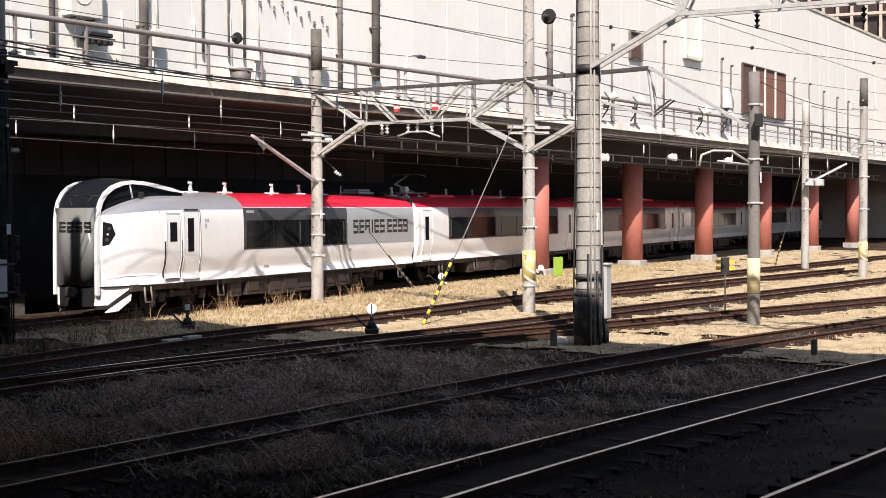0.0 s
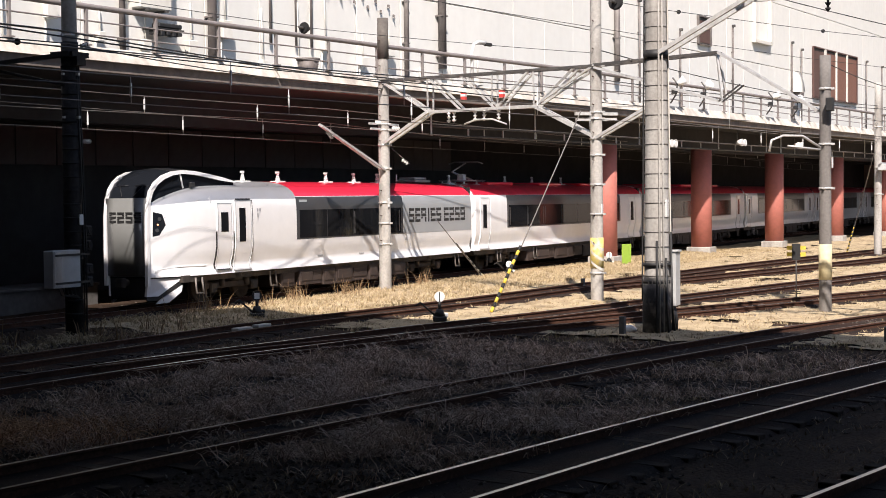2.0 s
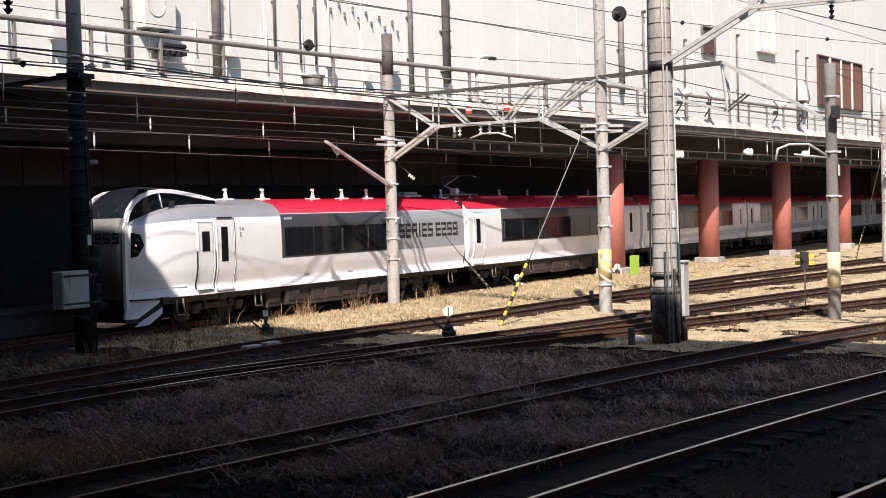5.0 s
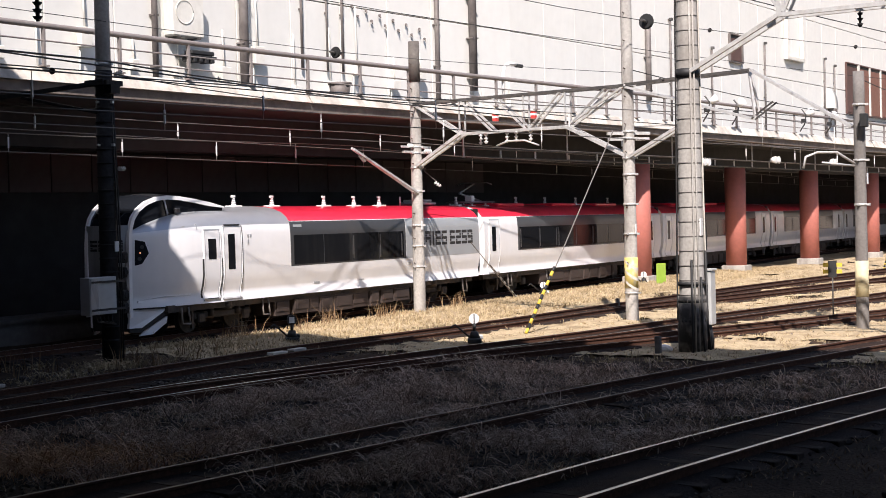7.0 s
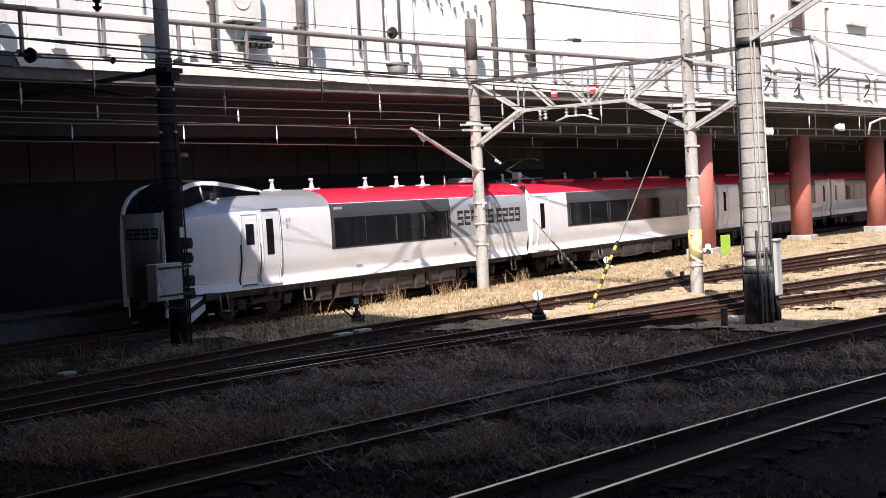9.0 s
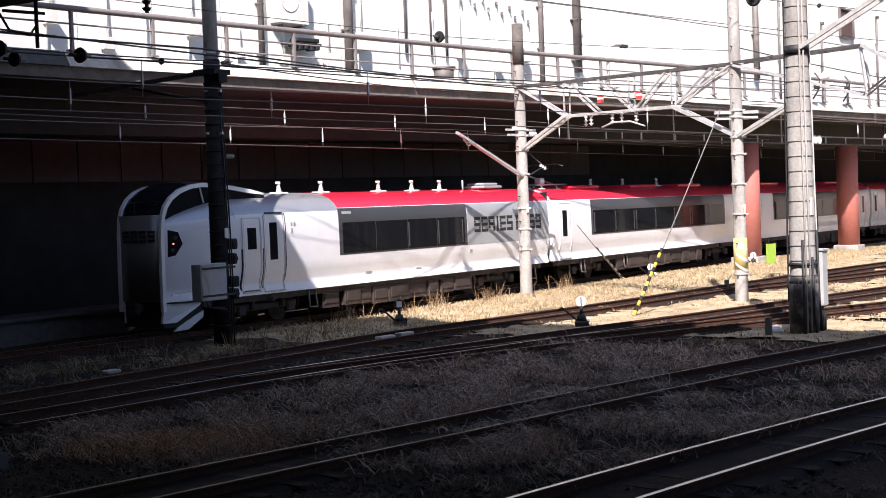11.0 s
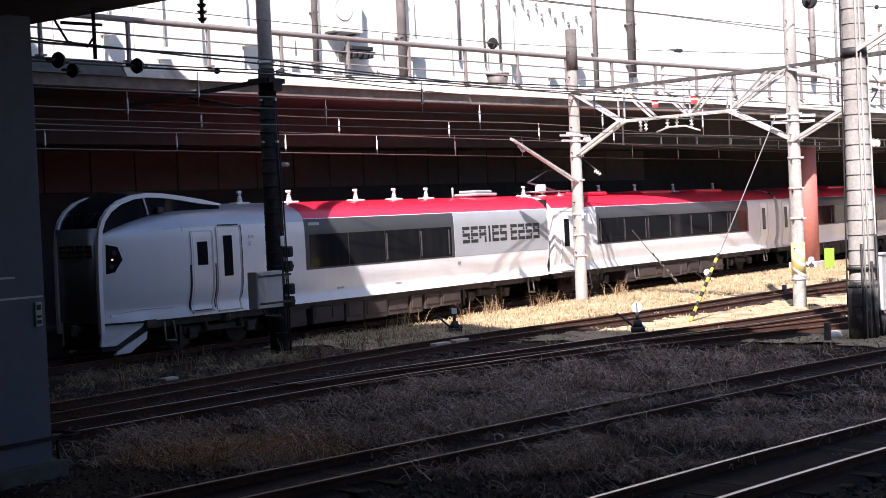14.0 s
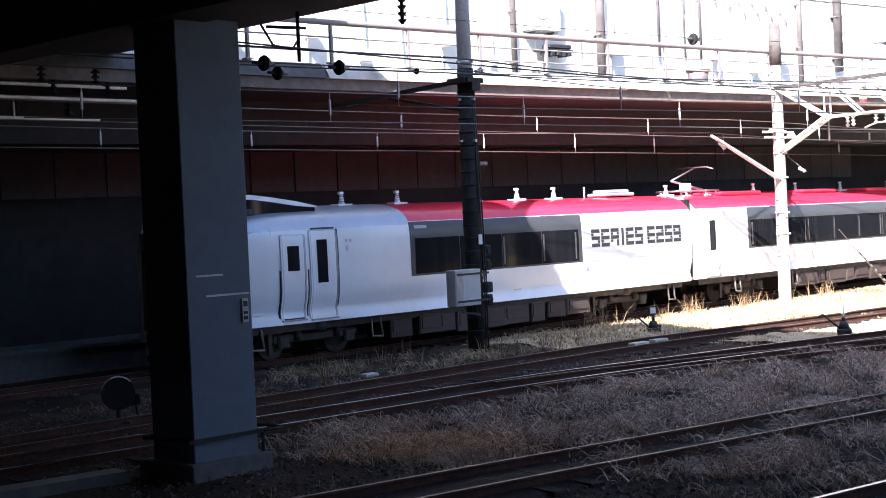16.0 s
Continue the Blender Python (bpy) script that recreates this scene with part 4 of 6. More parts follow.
M_STRAP = mat("weathered_strap", (0.2, 0.185, 0.17), 0.7, 0.2, 0.2, 12)


def pole(name, label, xy, r0, r1, top, material=None, bands=(), cat="pole", steps=True, seg=18, lug=True):
    p = thing(name, label, cat, (xy[0], xy[1], 0), group="line poles beside the tracks")
    bm = bmesh.new()
    k = 10
    rings = []
    for i in range(k + 1):
        z = -0.25 + (top + 0.25) * i / k
        r = r0 + (r1 - r0) * i / k
        rings.append([bm.verts.new((r * math.cos(2 * math.pi * j / seg), r * math.sin(2 * math.pi * j / seg), z)) for j in range(seg)])
    for u, v in zip(rings, rings[1:]):
        for j in range(seg):
            bm.faces.new((u[j], u[(j + 1) % seg], v[(j + 1) % seg], v[j])).smooth = True
    bm.faces.new(rings[-1])
    part("shaft", bm, material or M_CONC, p)
    for z in bands:
        r = r0 + (r1 - r0) * z / top
        bm = bmesh.new()
        hh = 0.03 if lug else 0.014
        tube(bm, (0, 0, z - hh), (0, 0, z + hh), r + (0.018 if lug else 0.008), seg=seg)
        if lug:
            box(bm, (0.0, -r - 0.05, z), (0.06, 0.09, 0.06))
            box(bm, (-r - 0.04, 0.0, z), (0.1, 0.05, 0.05))
        part("band", bm, M_GALV if lug else M_STRAP, p, "galvanised clamp band" if lug else "dark steel strap")
    if steps:
        for i, z in enumerate(np.arange(1.2, top - 0.5, 0.42)):
            r = r0 + (r1 - r0) * z / top
            bm = bmesh.new()
            s = -1 if i % 2 else 1
            pipe(bm, [(s * (r - 0.02), 0, z), (s * (r + 0.11), 0, z), (s * (r + 0.115), 0, z + 0.03)], 0.012, seg=5)
            part("step_bolt", bm, M_RUST, p)
    return p


def bar(parent, p, q, r=0.03, m=None, name="brace", label=""):
    bm = bmesh.new()
    d = (Vector(q) - Vector(p))
    rot = d.to_track_quat("X", "Z").to_matrix().to_4x4()
    box(bm, (0, 0, 0), (d.length, r * 2, r * 2), m=Matrix.Translation((Vector(p) + Vector(q)) / 2) @ rot)
    return part(name, bm, m or M_GALV, parent, label)


def insulator(bm, p, q, r=0.07, n=4):
    """A stack of porcelain sheds between two points."""
    p, q = Vector(p), Vector(q)
    tube(bm, p, q, r * 0.4, seg=8)
    for i in range(n):
        a = p.lerp(q, (i + 0.3) / n)
        b = p.lerp(q, (i + 0.75) / n)
        tube(bm, a, b, r, r * 0.6, seg=10)


def rel(xy, x, y, z):
    return (x - xy[0], y - xy[1], z)


# pole with a trackside box; the dark lower length paints the station's shadow
pole0 = pole("line_pole", "concrete line pole, coloured dark below for shade, with relay boxes and a cabinet", P0, 0.19, 0.17, 11.0, M_CONC, (6.0, 6.9, 5.0), steps=False)
bm = bmesh.new()
tube(bm, (0, 0, -0.2), (0, 0, 6.75), 0.215, 0.2, seg=18)
for z in np.arange(0.4, 6.7, 0.32):
    tube(bm, (0, 0, float(z)), (0, 0, float(z) + 0.04), 0.219, seg=18)
part("sleeve", bm, M_DARKPOLE, pole0, "strapped sleeve, its dark colour the shade on the lower pole")
bm = bmesh.new()
box(bm, (-0.66, -0.25, 1.5), (0.9, 0.3, 0.86), bevel=0.015)
cab0 = part("cabinet", bm, M_BOXGREY, pole0, "grey steel cabinet with dark edge strips")
for z in (1.18, 1.82):
    bm = bmesh.new()
    box(bm, (-0.5, -0.41, z), (1.15, 0.03, 0.05))
    part("strap", bm, M_BLACKP, cab0)
bm = bmesh.new()
for i in range(9):
    box(bm, (-1.08 + i * 0.03, -0.41, 1.5), (0.016, 0.02, 0.8))
part("vent", bm, M_GREY, cab0)
for z, w in ((2.35, 0.22), (2.0, 0.16), (1.45, 0.24), (1.15, 0.2)):
    bm = bmesh.new()
    box(bm, (0.32, -0.12, z), (w, 0.22, 0.26), bevel=0.03)
    tube(bm, (0.32, -0.25, z), (0.32, -0.2, z), 0.07, seg=12)
    part("relay_box", bm, M_DARKPOLE, pole0, "small dark relay box")
bm = bmesh.new()
box(bm, (0.02, -0.24, 2.62), (0.14, 0.03, 0.24), bevel=0.005)
part("plate", bm, M_PORCELAIN, pole0, "small white plate")
bm = bmesh.new()
for dx in (0.1, 0.17):
    pipe(bm, [(dx, -0.22, -0.1), (dx, -0.24, 2.0), (dx - 0.06, -0.23, 4.2), (dx - 0.1, -0.2, 6.2)], 0.022)
for i in range(5):
    pipe(bm, [(-0.3 - i * 0.14, -0.3, 1.08), (-0.28 - i * 0.12, -0.3, 0.9), (-0.1, -0.26, 0.8)], 0.015)
part("conduit", bm, M_BLACKP, pole0)
beam0 = bar(pole0, (-0.25, -0.35, 6.45), rel(P0, 24.9, 27.0, 6.2), 0.05, M_DARKPOLE, "cross_beam", "dark bracket beam over the track")
bar(pole0, (-0.2, 0.0, 5.75), rel(P0, 25.15, 25.2, 6.25), 0.035, M_DARKPOLE)
bm = bmesh.new()
box(bm, (0, 0, 6.45), (0.7, 0.55, 0.12))
box(bm, (0.0, -0.2, 6.3), (0.3, 0.3, 0.2))
part("bracket", bm, M_DARKPOLE, pole0)
bm = bmesh.new()
insulator(bm, (0.15, -0.2, 6.65), (0.4, -0.22, 6.75), 0.06, 3)
part("insulator", bm, M_PORCELAIN, pole0)
bm = bmesh.new()
insulator(bm, (0.2, -0.2, 4.45), (0.42, -0.22, 4.45), 0.06, 3)
part("insulator", bm, M_PORCELAIN, pole0)

pole1 = pole("line_pole", "pale concrete line pole carrying a steel gantry and bracket arm", P1, 0.21, 0.17, 9.1, M_CONC, (7.0, 5.55, 5.35, 4.85, 4.05, 2.9, 2.2, 1.5))
bm = bmesh.new()
tube(bm, (0, 0, 7.75), (0, 0, 9.12), 0.196, 0.186, seg=18)
part("pole_cap", bm, M_POLETOP, pole1, "dark weathered top length")
pole2 = pole("line_pole", "pale concrete line pole with a yellow warning wrap", P2, 0.2, 0.165, 11.5, M_CONC, (7.0, 5.6, 5.4, 4.8, 4.3, 3.4, 2.5, 0.7))
pole3 = pole("line_pole", "slim concrete line pole with a worn yellow band", P3, 0.17, 0.15, 6.8, M_GREYPOLE, (5.9, 4.4, 3.2), steps=False)
polebig = pole("line_pole", "stout banded concrete pole with cables and a trackside cabinet", PB, 0.30, 0.22, 11.0, M_CONC, tuple(np.arange(0.5, 8.2, 0.34)), steps=False, seg=22, lug=False)
pole5 = pole("line_pole", "far concrete line pole with a bracket and lamp box", P5, 0.2, 0.17, 8.8, M_CONC, (6.5, 4.4, 3.0))
pole6 = pole("line_pole", "far concrete line pole with a cross-arm and yellow foot band", P6, 0.2, 0.17, 9.0, M_CONC, (8.0, 6.0, 4.5, 3.0))
bm = bmesh.new()
tube(bm, (0, 0, 7.75), (0, 0, 9.02), 0.196, 0.186, seg=18)
part("pole_cap", bm, M_POLETOP, pole6, "dark weathered top length")
bar(pole5, (0, 0, 4.3), (0.8, -2.0, 5.4), 0.05, M_GALV, "bracket_arm")
bm = bmesh.new()
box(bm, (-0.45, -0.3, 4.4), (0.5, 0.4, 0.35), bevel=0.03)
box(bm, (0.25, -0.7, 4.4), (0.5, 0.4, 0.35), bevel=0.03)
box(bm, (0, -0.25, 4.62), (1.7, 0.1, 0.06))
part("lamp_box", bm, M_BOXGREY, pole5, "pale twin lamp boxes")
for dz in (7.6, 5.9, 5.5):
    bar(pole6, (-0.7, 0.4, dz), (0.9, -0.5, dz), 0.045, M_GALV, "cross_arm")
    for e in (-0.6, 0.75):
        bm = bmesh.new()
        insulator(bm, (e, -e * 0.56, dz + 0.05), (e, -e * 0.56, dz + 0.3), 0.07, 3)
        part("insulator", bm, M_PORCELAIN, pole6)


M_WRAP = mat("worn_yellow_wrap", (0.68, 0.55, 0.16), 0.6, 0, 0.12, 9, (0.6, 0.57, 0.48), 0.85, 5.0)


def wrap(parent, r, z0, z1, m=None, stripes=False):
    bm = bmesh.new()
    tube(bm, (0, 0, z0), (0, 0, z1), r + 0.012, seg=18)
    w = part("warning_wrap", bm, m or M_WRAP, parent, "worn yellow warning wrap")
    if stripes:
        for k in range(3):
            bm = bmesh.new()
            z = z0 + (k + 0.35) * (z1 - z0) / 3
            ring = []
            for a in np.linspace(math.pi * 0.8, math.pi * 2.2, 16):
                h = z + 0.16 * math.sin(a)
                ring.append([bm.verts.new(((r + 0.016) * math.cos(a), (r + 0.016) * math.sin(a), h + e)) for e in (-0.045, 0.045)])
            for u, v in zip(ring, ring[1:]):
                bm.faces.new((u[0], v[0], v[1], u[1]))
            part("stripe", bm, M_CONC2, w)


wrap(pole2, 0.195, 0.85, 1.78, stripes=True)
wrap(pole3, 0.167, 0.71, 1.68, mat("pale_yellow_paint", (0.66, 0.58, 0.36), 0.6, 0, 0.12, 9, (0.5, 0.46, 0.36), 0.5, 3.0))
wrap(pole6, 0.2, 0.7, 1.5, stripes=True)
for pl, z in ((pole1, 2.9), (pole2, 2.65), (pole3, 3.9)):
    bm = bmesh.new()
    box(bm, (-0.08, -0.21, z), (0.12, 0.02, 0.3))
    part("plate", bm, M_PORCELAIN, pl, "small white plate")

# gantries: a top chord from pole to pole, a shorter bottom chord, knees and lacing
def gantry(pa, pb, z, depth, u0, u1, label):
    g = thing("gantry", label, "gantry", group="gantries over the tracks")
    A, B = Vector((*pa, 0)), Vector((*pb, 0))
    side = (B - A).normalized().cross(Vector((0, 0, 1))) * 0.17

    def at(u, zz, s=0):
        v = A.lerp(B, u) + side * s
        return (v.x, v.y, zz)
    for s in (-1, 1):
        bar(g, at(0, z, s), at(1, z, s), 0.04, M_GALVD, "top_chord")
        bar(g, at(u0, z - depth, s * 0.9), at(u1, z - depth, s * 0.9), 0.04, M_GALV, "bottom_chord")
        bar(g, at(0.0, z - 2.15, s * 0.7), at(u0, z - depth, s * 0.9), 0.05, M_GALV, "knee")
        bar(g, at(1.0, z - 2.15, s * 0.7), at(u1, z - depth, s * 0.9), 0.05, M_GALV, "knee")
        bar(g, at(0.0, z, s), at(u0, z - depth, s * 0.9), 0.032, M_GALV, "lacing")
        bar(g, at(1.0, z, s), at(u1, z - depth, s * 0.9), 0.032, M_GALV, "lacing")
        for ua, ub in ((u0, u0 + 0.16), (u0 + 0.16, u0 + 0.32), (u1 - 0.02, u1 - 0.17), (u1 + 0.18, u1 + 0.01)):
            bar(g, at(ua, z, s), at(ub, z - depth, s * 0.9), 0.03, M_GALV, "lacing")
        for uv in (u0, u0 + 0.31, u1):
            bar(g, at(uv, z - depth, s * 0.9), at(uv, z, s), 0.022, M_GALV, "hanger")
    for i in range(9):
        u = i / 8
        bar(g, at(u, z, -1), at(u, z, 1), 0.02, M_GALVD, "tie")
    return g, at


M_GALVD = mat("dark_weathered_steel", (0.08, 0.076, 0.072), 0.6, 0.3, 0.15, 8, (0.25, 0.23, 0.2), 0.4, 2.0)
g1, at1 = gantry(P1, P2, 7.0, 1.12, 0.24, 0.74, "galvanised lattice gantry between two line poles")
g2 = thing("gantry", "galvanised lattice gantry with a peaked bay", "gantry", group="gantries over the tracks")
for s in (-0.2, 0.2):
    bar(g2, (P2[0] + s, P2[1], 7.02), (39.6 + s, 11.45, 7.1), 0.04, M_GALVD, "top_chord")
    bar(g2, (39.6 + s, 11.45, 7.1), (39.0 + s, 8.5, 5.3), 0.035, M_GALV, "lacing")
    bar(g2, (P2[0] + s, P2[1], 6.95), (39.58 + s, 11.41, 5.72), 0.035, M_GALV, "lacing")
    bar(g2, (39.6 + s * 0.5, 11.5, 7.1), (39.6 + s * 1.3, 11.3, 5.75), 0.03, M_GALV, "hanger")
    bar(g2, (39.58 + s, 11.41, 5.72), (39.42 + s, 10.75, 6.15), 0.02, M_GALVD, "lacing")
    bar(g2, (P2[0] + s * 0.7, P2[1], 4.8), (39.96 + s, 13.2, 5.9), 0.045, M_GALV, "knee")
for y, z in ((14.2, 7.05), (12.6, 7.07), (11.45, 7.1)):
    bar(g2, (40.0, y, z), (39.6, y, z), 0.02, M_GALVD, "tie")
for u, k in ((0.42, 0), (0.6, 1)):
    bm = bmesh.new()
    c = at1(u, 6.25, 1.2)
    box(bm, c, (0.15, 0.15, 0.1))
    box(bm, (c[0], c[1], c[2] + 0.15), (0.15, 0.15, 0.06))
    part("marker", bm, M_SIGNRED, g1, "red marker block")
    bm = bmesh.new()
    box(bm, (c[0], c[1], c[2] + 0.085), (0.155, 0.155, 0.07))
    part("marker_band", bm, M_PORCELAIN, g1, "white marker band")
for u in (0.32, 0.36, 0.46, 0.5, 0.57):
    bm = bmesh.new()
    c = at1(u, 5.85, random.uniform(-1, 1))
    insulator(bm, c, (c[0], c[1], c[2] - 0.35), 0.075, 3)
    part("insulator", bm, M_PORCELAIN, g1)
bm = bmesh.new()
c0 = at1(0.52, 5.45, 1.5)
pipe(bm, [(c0[0], c0[1] + 0.7, 5.4), (c0[0], c0[1] + 0.3, 5.53), (c0[0], c0[1] - 0.3, 5.53), (c0[0], c0[1] - 0.8, 5.35)], 0.03)
part("pull_off", bm, M_GALV, g1)
# bracket arm over the train's track
bar(pole1, (-0.15, 0.12, 4.08), (-3.6, 0.3, 5.4), 0.035, M_GALV, "bracket_arm", "galvanised bracket arm")
bar(pole1, (-0.15, -0.12, 4.0), (-3.6, 0.22, 5.36), 0.035, M_GALV, "bracket_arm", "galvanised bracket arm")
bm = bmesh.new()
insulator(bm, (-3.2, 0.25, 5.2), (-2.9, 0.25, 5.0), 0.08, 4)
part("insulator", bm, M_PORCELAIN, pole1)
bm = bmesh.new()
insulator(bm, (0.35, -0.5, 4.35), (0.5, -0.65, 4.2), 0.07, 3)
part("insulator", bm, M_PORCELAIN, pole1)
bm = bmesh.new()
insulator(bm, (-0.5, 0.0, 5.6), (-0.25, 0.0, 5.6), 0.07, 4)
part("insulator", bm, M_PORCELAIN, pole1)
bm = bmesh.new()
insulator(bm, (0.25, -0.2, 5.42), (0.55, -0.3, 5.42), 0.07, 4)
part("insulator", bm, M_PORCELAIN, pole1)
for dz, w in ((5.55, 0.8), (5.38, 0.7)):
    bar(pole1, (-w, 0.1, dz), (w, -0.1, dz), 0.035, M_GALV, "cross_arm")
    bar(pole2, (-w * 0.6, 0.5, dz), (w * 0.6, -0.5, dz), 0.045, M_GALV, "cross_arm")
bar(pole1, (0.15, -0.2, 4.75), (0.5, -0.7, 4.2), 0.015, M_GALVD, "stay")
# stout pole: cables, cabinet and the arm of the next gantry
for a in (-2.6, -2.3, -0.9, -0.5):
    bm = bmesh.new()
    pipe(bm, [(0.33 * math.cos(a), 0.33 * math.sin(a), -0.15), (0.31 * math.cos(a), 0.31 * math.sin(a), 3.0), (0.27 * math.cos(a), 0.27 * math.sin(a), 8.5)], 0.022)
    part("conduit", bm, M_CONC, polebig)
bm = bmesh.new()
for a, h in ((-2.8, 2.0), (-2.1, 1.6), (-1.2, 2.2), (-0.2, 1.9), (0.1, 1.3)):
    pipe(bm, [(0.42 * math.cos(a), 0.42 * math.sin(a), -0.2), (0.35 * math.cos(a), 0.35 * math.sin(a), 0.5), (0.325 * math.cos(a), 0.325 * math.sin(a), h)], 0.028)
for z in (0.55, 1.0, 1.4):
    tube(bm, (0, 0, z), (0, 0, z + 0.08), 0.335, seg=20)
part("cable", bm, M_BLACKP, polebig, "black cables strapped to the foot")
# dark shell round the foot: the pole's shaded side put into colour
bm = bmesh.new()
tube(bm, (0, 0, -0.2), (0, 0, 1.15), 0.338, 0.332, seg=24)
part("foot_wrap", bm, mat("tarred_pole_foot", (0.035, 0.032, 0.03), 0.75, 0, 0.3, 9, (0.3, 0.28, 0.25), 0.75, 3.5, 0.4, 30), polebig, "dark mottled shell that paints the shaded side of the foot")
bm = bmesh.new()
box(bm, (0.42, -0.18, 1.08), (0.36, 0.4, 1.26), bevel=0.015)
box(bm, (0.42, -0.18, 1.74), (0.42, 0.46, 0.05), bevel=0.01)
cab2 = part("cabinet", bm, M_BOXGREY, polebig, "tall grey steel cabinet")
bm = bmesh.new()
pipe(bm, [(0.4, -0.25, 0.45), (0.38, -0.3, 0.1), (0.25, -0.3, -0.15)], 0.06)
pipe(bm, [(0.5, -0.25, 0.45), (0.52, -0.3, 0.1), (0.5, -0.3, -0.15)], 0.05)
part("cable_leg", bm, M_BLACKP, cab2)
bm = bmesh.new()
box(bm, (-0.05, -0.27, 2.75), (0.14, 0.03, 0.4))
part("plate", bm, M_PORCELAIN, polebig, "small white plate")
bm = bmesh.new()
box(bm, (0.3, -0.22, 2.45), (0.12, 0.1, 0.5))
pipe(bm, [(0.3, -0.22, 2.2), (0.36, -0.25, 1.9), (0.38, -0.2, 1.72)], 0.03)
part("relay_box", bm, M_DARKPOLE, polebig)
g3 = thing("gantry", "galvanised lattice gantry rising from the stout pole", "gantry", group="gantries over the tracks")
for s in (-0.22, 0.22):
    x = PB[0] + s
    bar(g3, (x, PB[1] - 0.15, 6.35), (x, 8.45, 7.45), 0.045, M_GALV, "knee")
    bar(g3, (x, 8.45, 7.45), (x, -4.0, 7.65), 0.045, M_GALV, "bottom_chord")
    bar(g3, (x, PB[1], 9.3), (x, -4.0, 9.3), 0.045, M_GALVD, "top_chord")
    for k in range(6):
        y = 9.6 - k * 2.1
        bar(g3, (x, y, 9.3), (x, y - 1.25, 7.47 + 0.017 * k), 0.032, M_GALV, "lacing")
        bar(g3, (x, y - 1.25, 7.47 + 0.017 * k), (x, y - 2.1, 9.3), 0.032, M_GALV, "lacing")
    bar(g3, (x, 8.45, 7.45), (x, 8.45, 9.3), 0.03, M_GALV, "hanger")
for y in (6.7, 4.4, 2.2):
    bm = bmesh.new()
    insulator(bm, (PB[0], y, 7.4), (PB[0], y, 7.05), 0.07, 3)
    part("insulator", bm, M_DARKPOLE, g3)
bm = bmesh.new()
tube(bm, (0, 0, 6.22), (0, 0, 6.42), 0.29, seg=20)
part("collar", bm, M_BLACKP, polebig)
for a, r, m, lb in ((-1.13, 0.018, M_CONC2, "pale plastic conduit"), (2.05, 0.02, M_BLACKP, "black cable"), (-0.75, 0.022, M_BLACKP, "black cable")):
    bm = bmesh.new()
    pipe(bm, [((0.35 - 0.011 * z) * math.cos(a + 0.05 * math.sin(z * 2.3)), (0.35 - 0.011 * z) * math.sin(a + 0.05 * math.sin(z * 2.3)), z) for z in np.arange(0.6, 9.2, 0.4)], r)
    part("conduit", bm, m, polebig, lb)
# curved lamp arms on the slim pole
bm = bmesh.new()
pipe(bm, [(-0.1, 0.1, 4.3), (-0.5, 0.5, 4.62), (-1.0, 0.9, 4.62), (-1.25, 1.15, 4.5), (-1.3, 1.2, 4.2)], 0.035)
pipe(bm, [(-0.1, 0.1, 4.25), (-0.9, 0.8, 4.35)], 0.025)
part("curved_arm", bm, M_GALV, pole3)
bm = bmesh.new()
box(bm, (-0.35, -0.2, 5.45), (0.22, 0.2, 0.36), bevel=0.02)
part("signal_box", bm, M_BLACKP, pole3, "small black box")

# ---------------------------------------------------------------- stays with striped guards
def stay(foot, top, guard, plain=False):
    s = thing("stay_wire", "dark stay wire with a grey banded guard" if plain else "steel stay wire with a yellow and black striped guard", "stay wire", foot)
    d = Vector(top) - Vector(foot)
    bm = bmesh.new()
    tube(bm, (0, 0, -0.1), d, 0.018, seg=6)
    part("wire", bm, M_WIREL, s)
    n = 14
    for i in range(n):
        bm = bmesh.new()
        a, b = d * (guard * i / n), d * (guard * (i + 1) / n)
        tube(bm, a, b, 0.026 if plain else 0.045, seg=8)
        part("guard_band", bm, (M_CONC if plain else M_YELLOW) if i % 2 == 0 else M_BLACKP, s)
    return s


stay((35.07, 16.59, -0.12), (39.6, 15.7, 5.6), 0.31)
stay((77.4, 15.4, -0.12), (75.9, 13.7, 5.2), 0.28)
stay((50.3, 24.15, -0.05), (46.0, 23.9, 2.2), 0.6, True)

# ---------------------------------------------------------------- wires
def wire(pts, r, material, label, sag=0.0, name="overhead_wire", balls=()):
    w = thing(name, label, "wire", group="overhead wires")
    line = []
    for (a, b) in zip(pts, pts[1:]):
        a, b = Vector(a), Vector(b)
        n = 12
        for i in range(n + (b == Vector(pts[-1]))):
            t = i / n
            p = a.lerp(b, t)
            p.z -= sag * 4 * t * (1 - t)
            line.append(p)
    bm = bmesh.new()
    pipe(bm, line, r, seg=5)
    part("strand", bm, material, w)
    return w


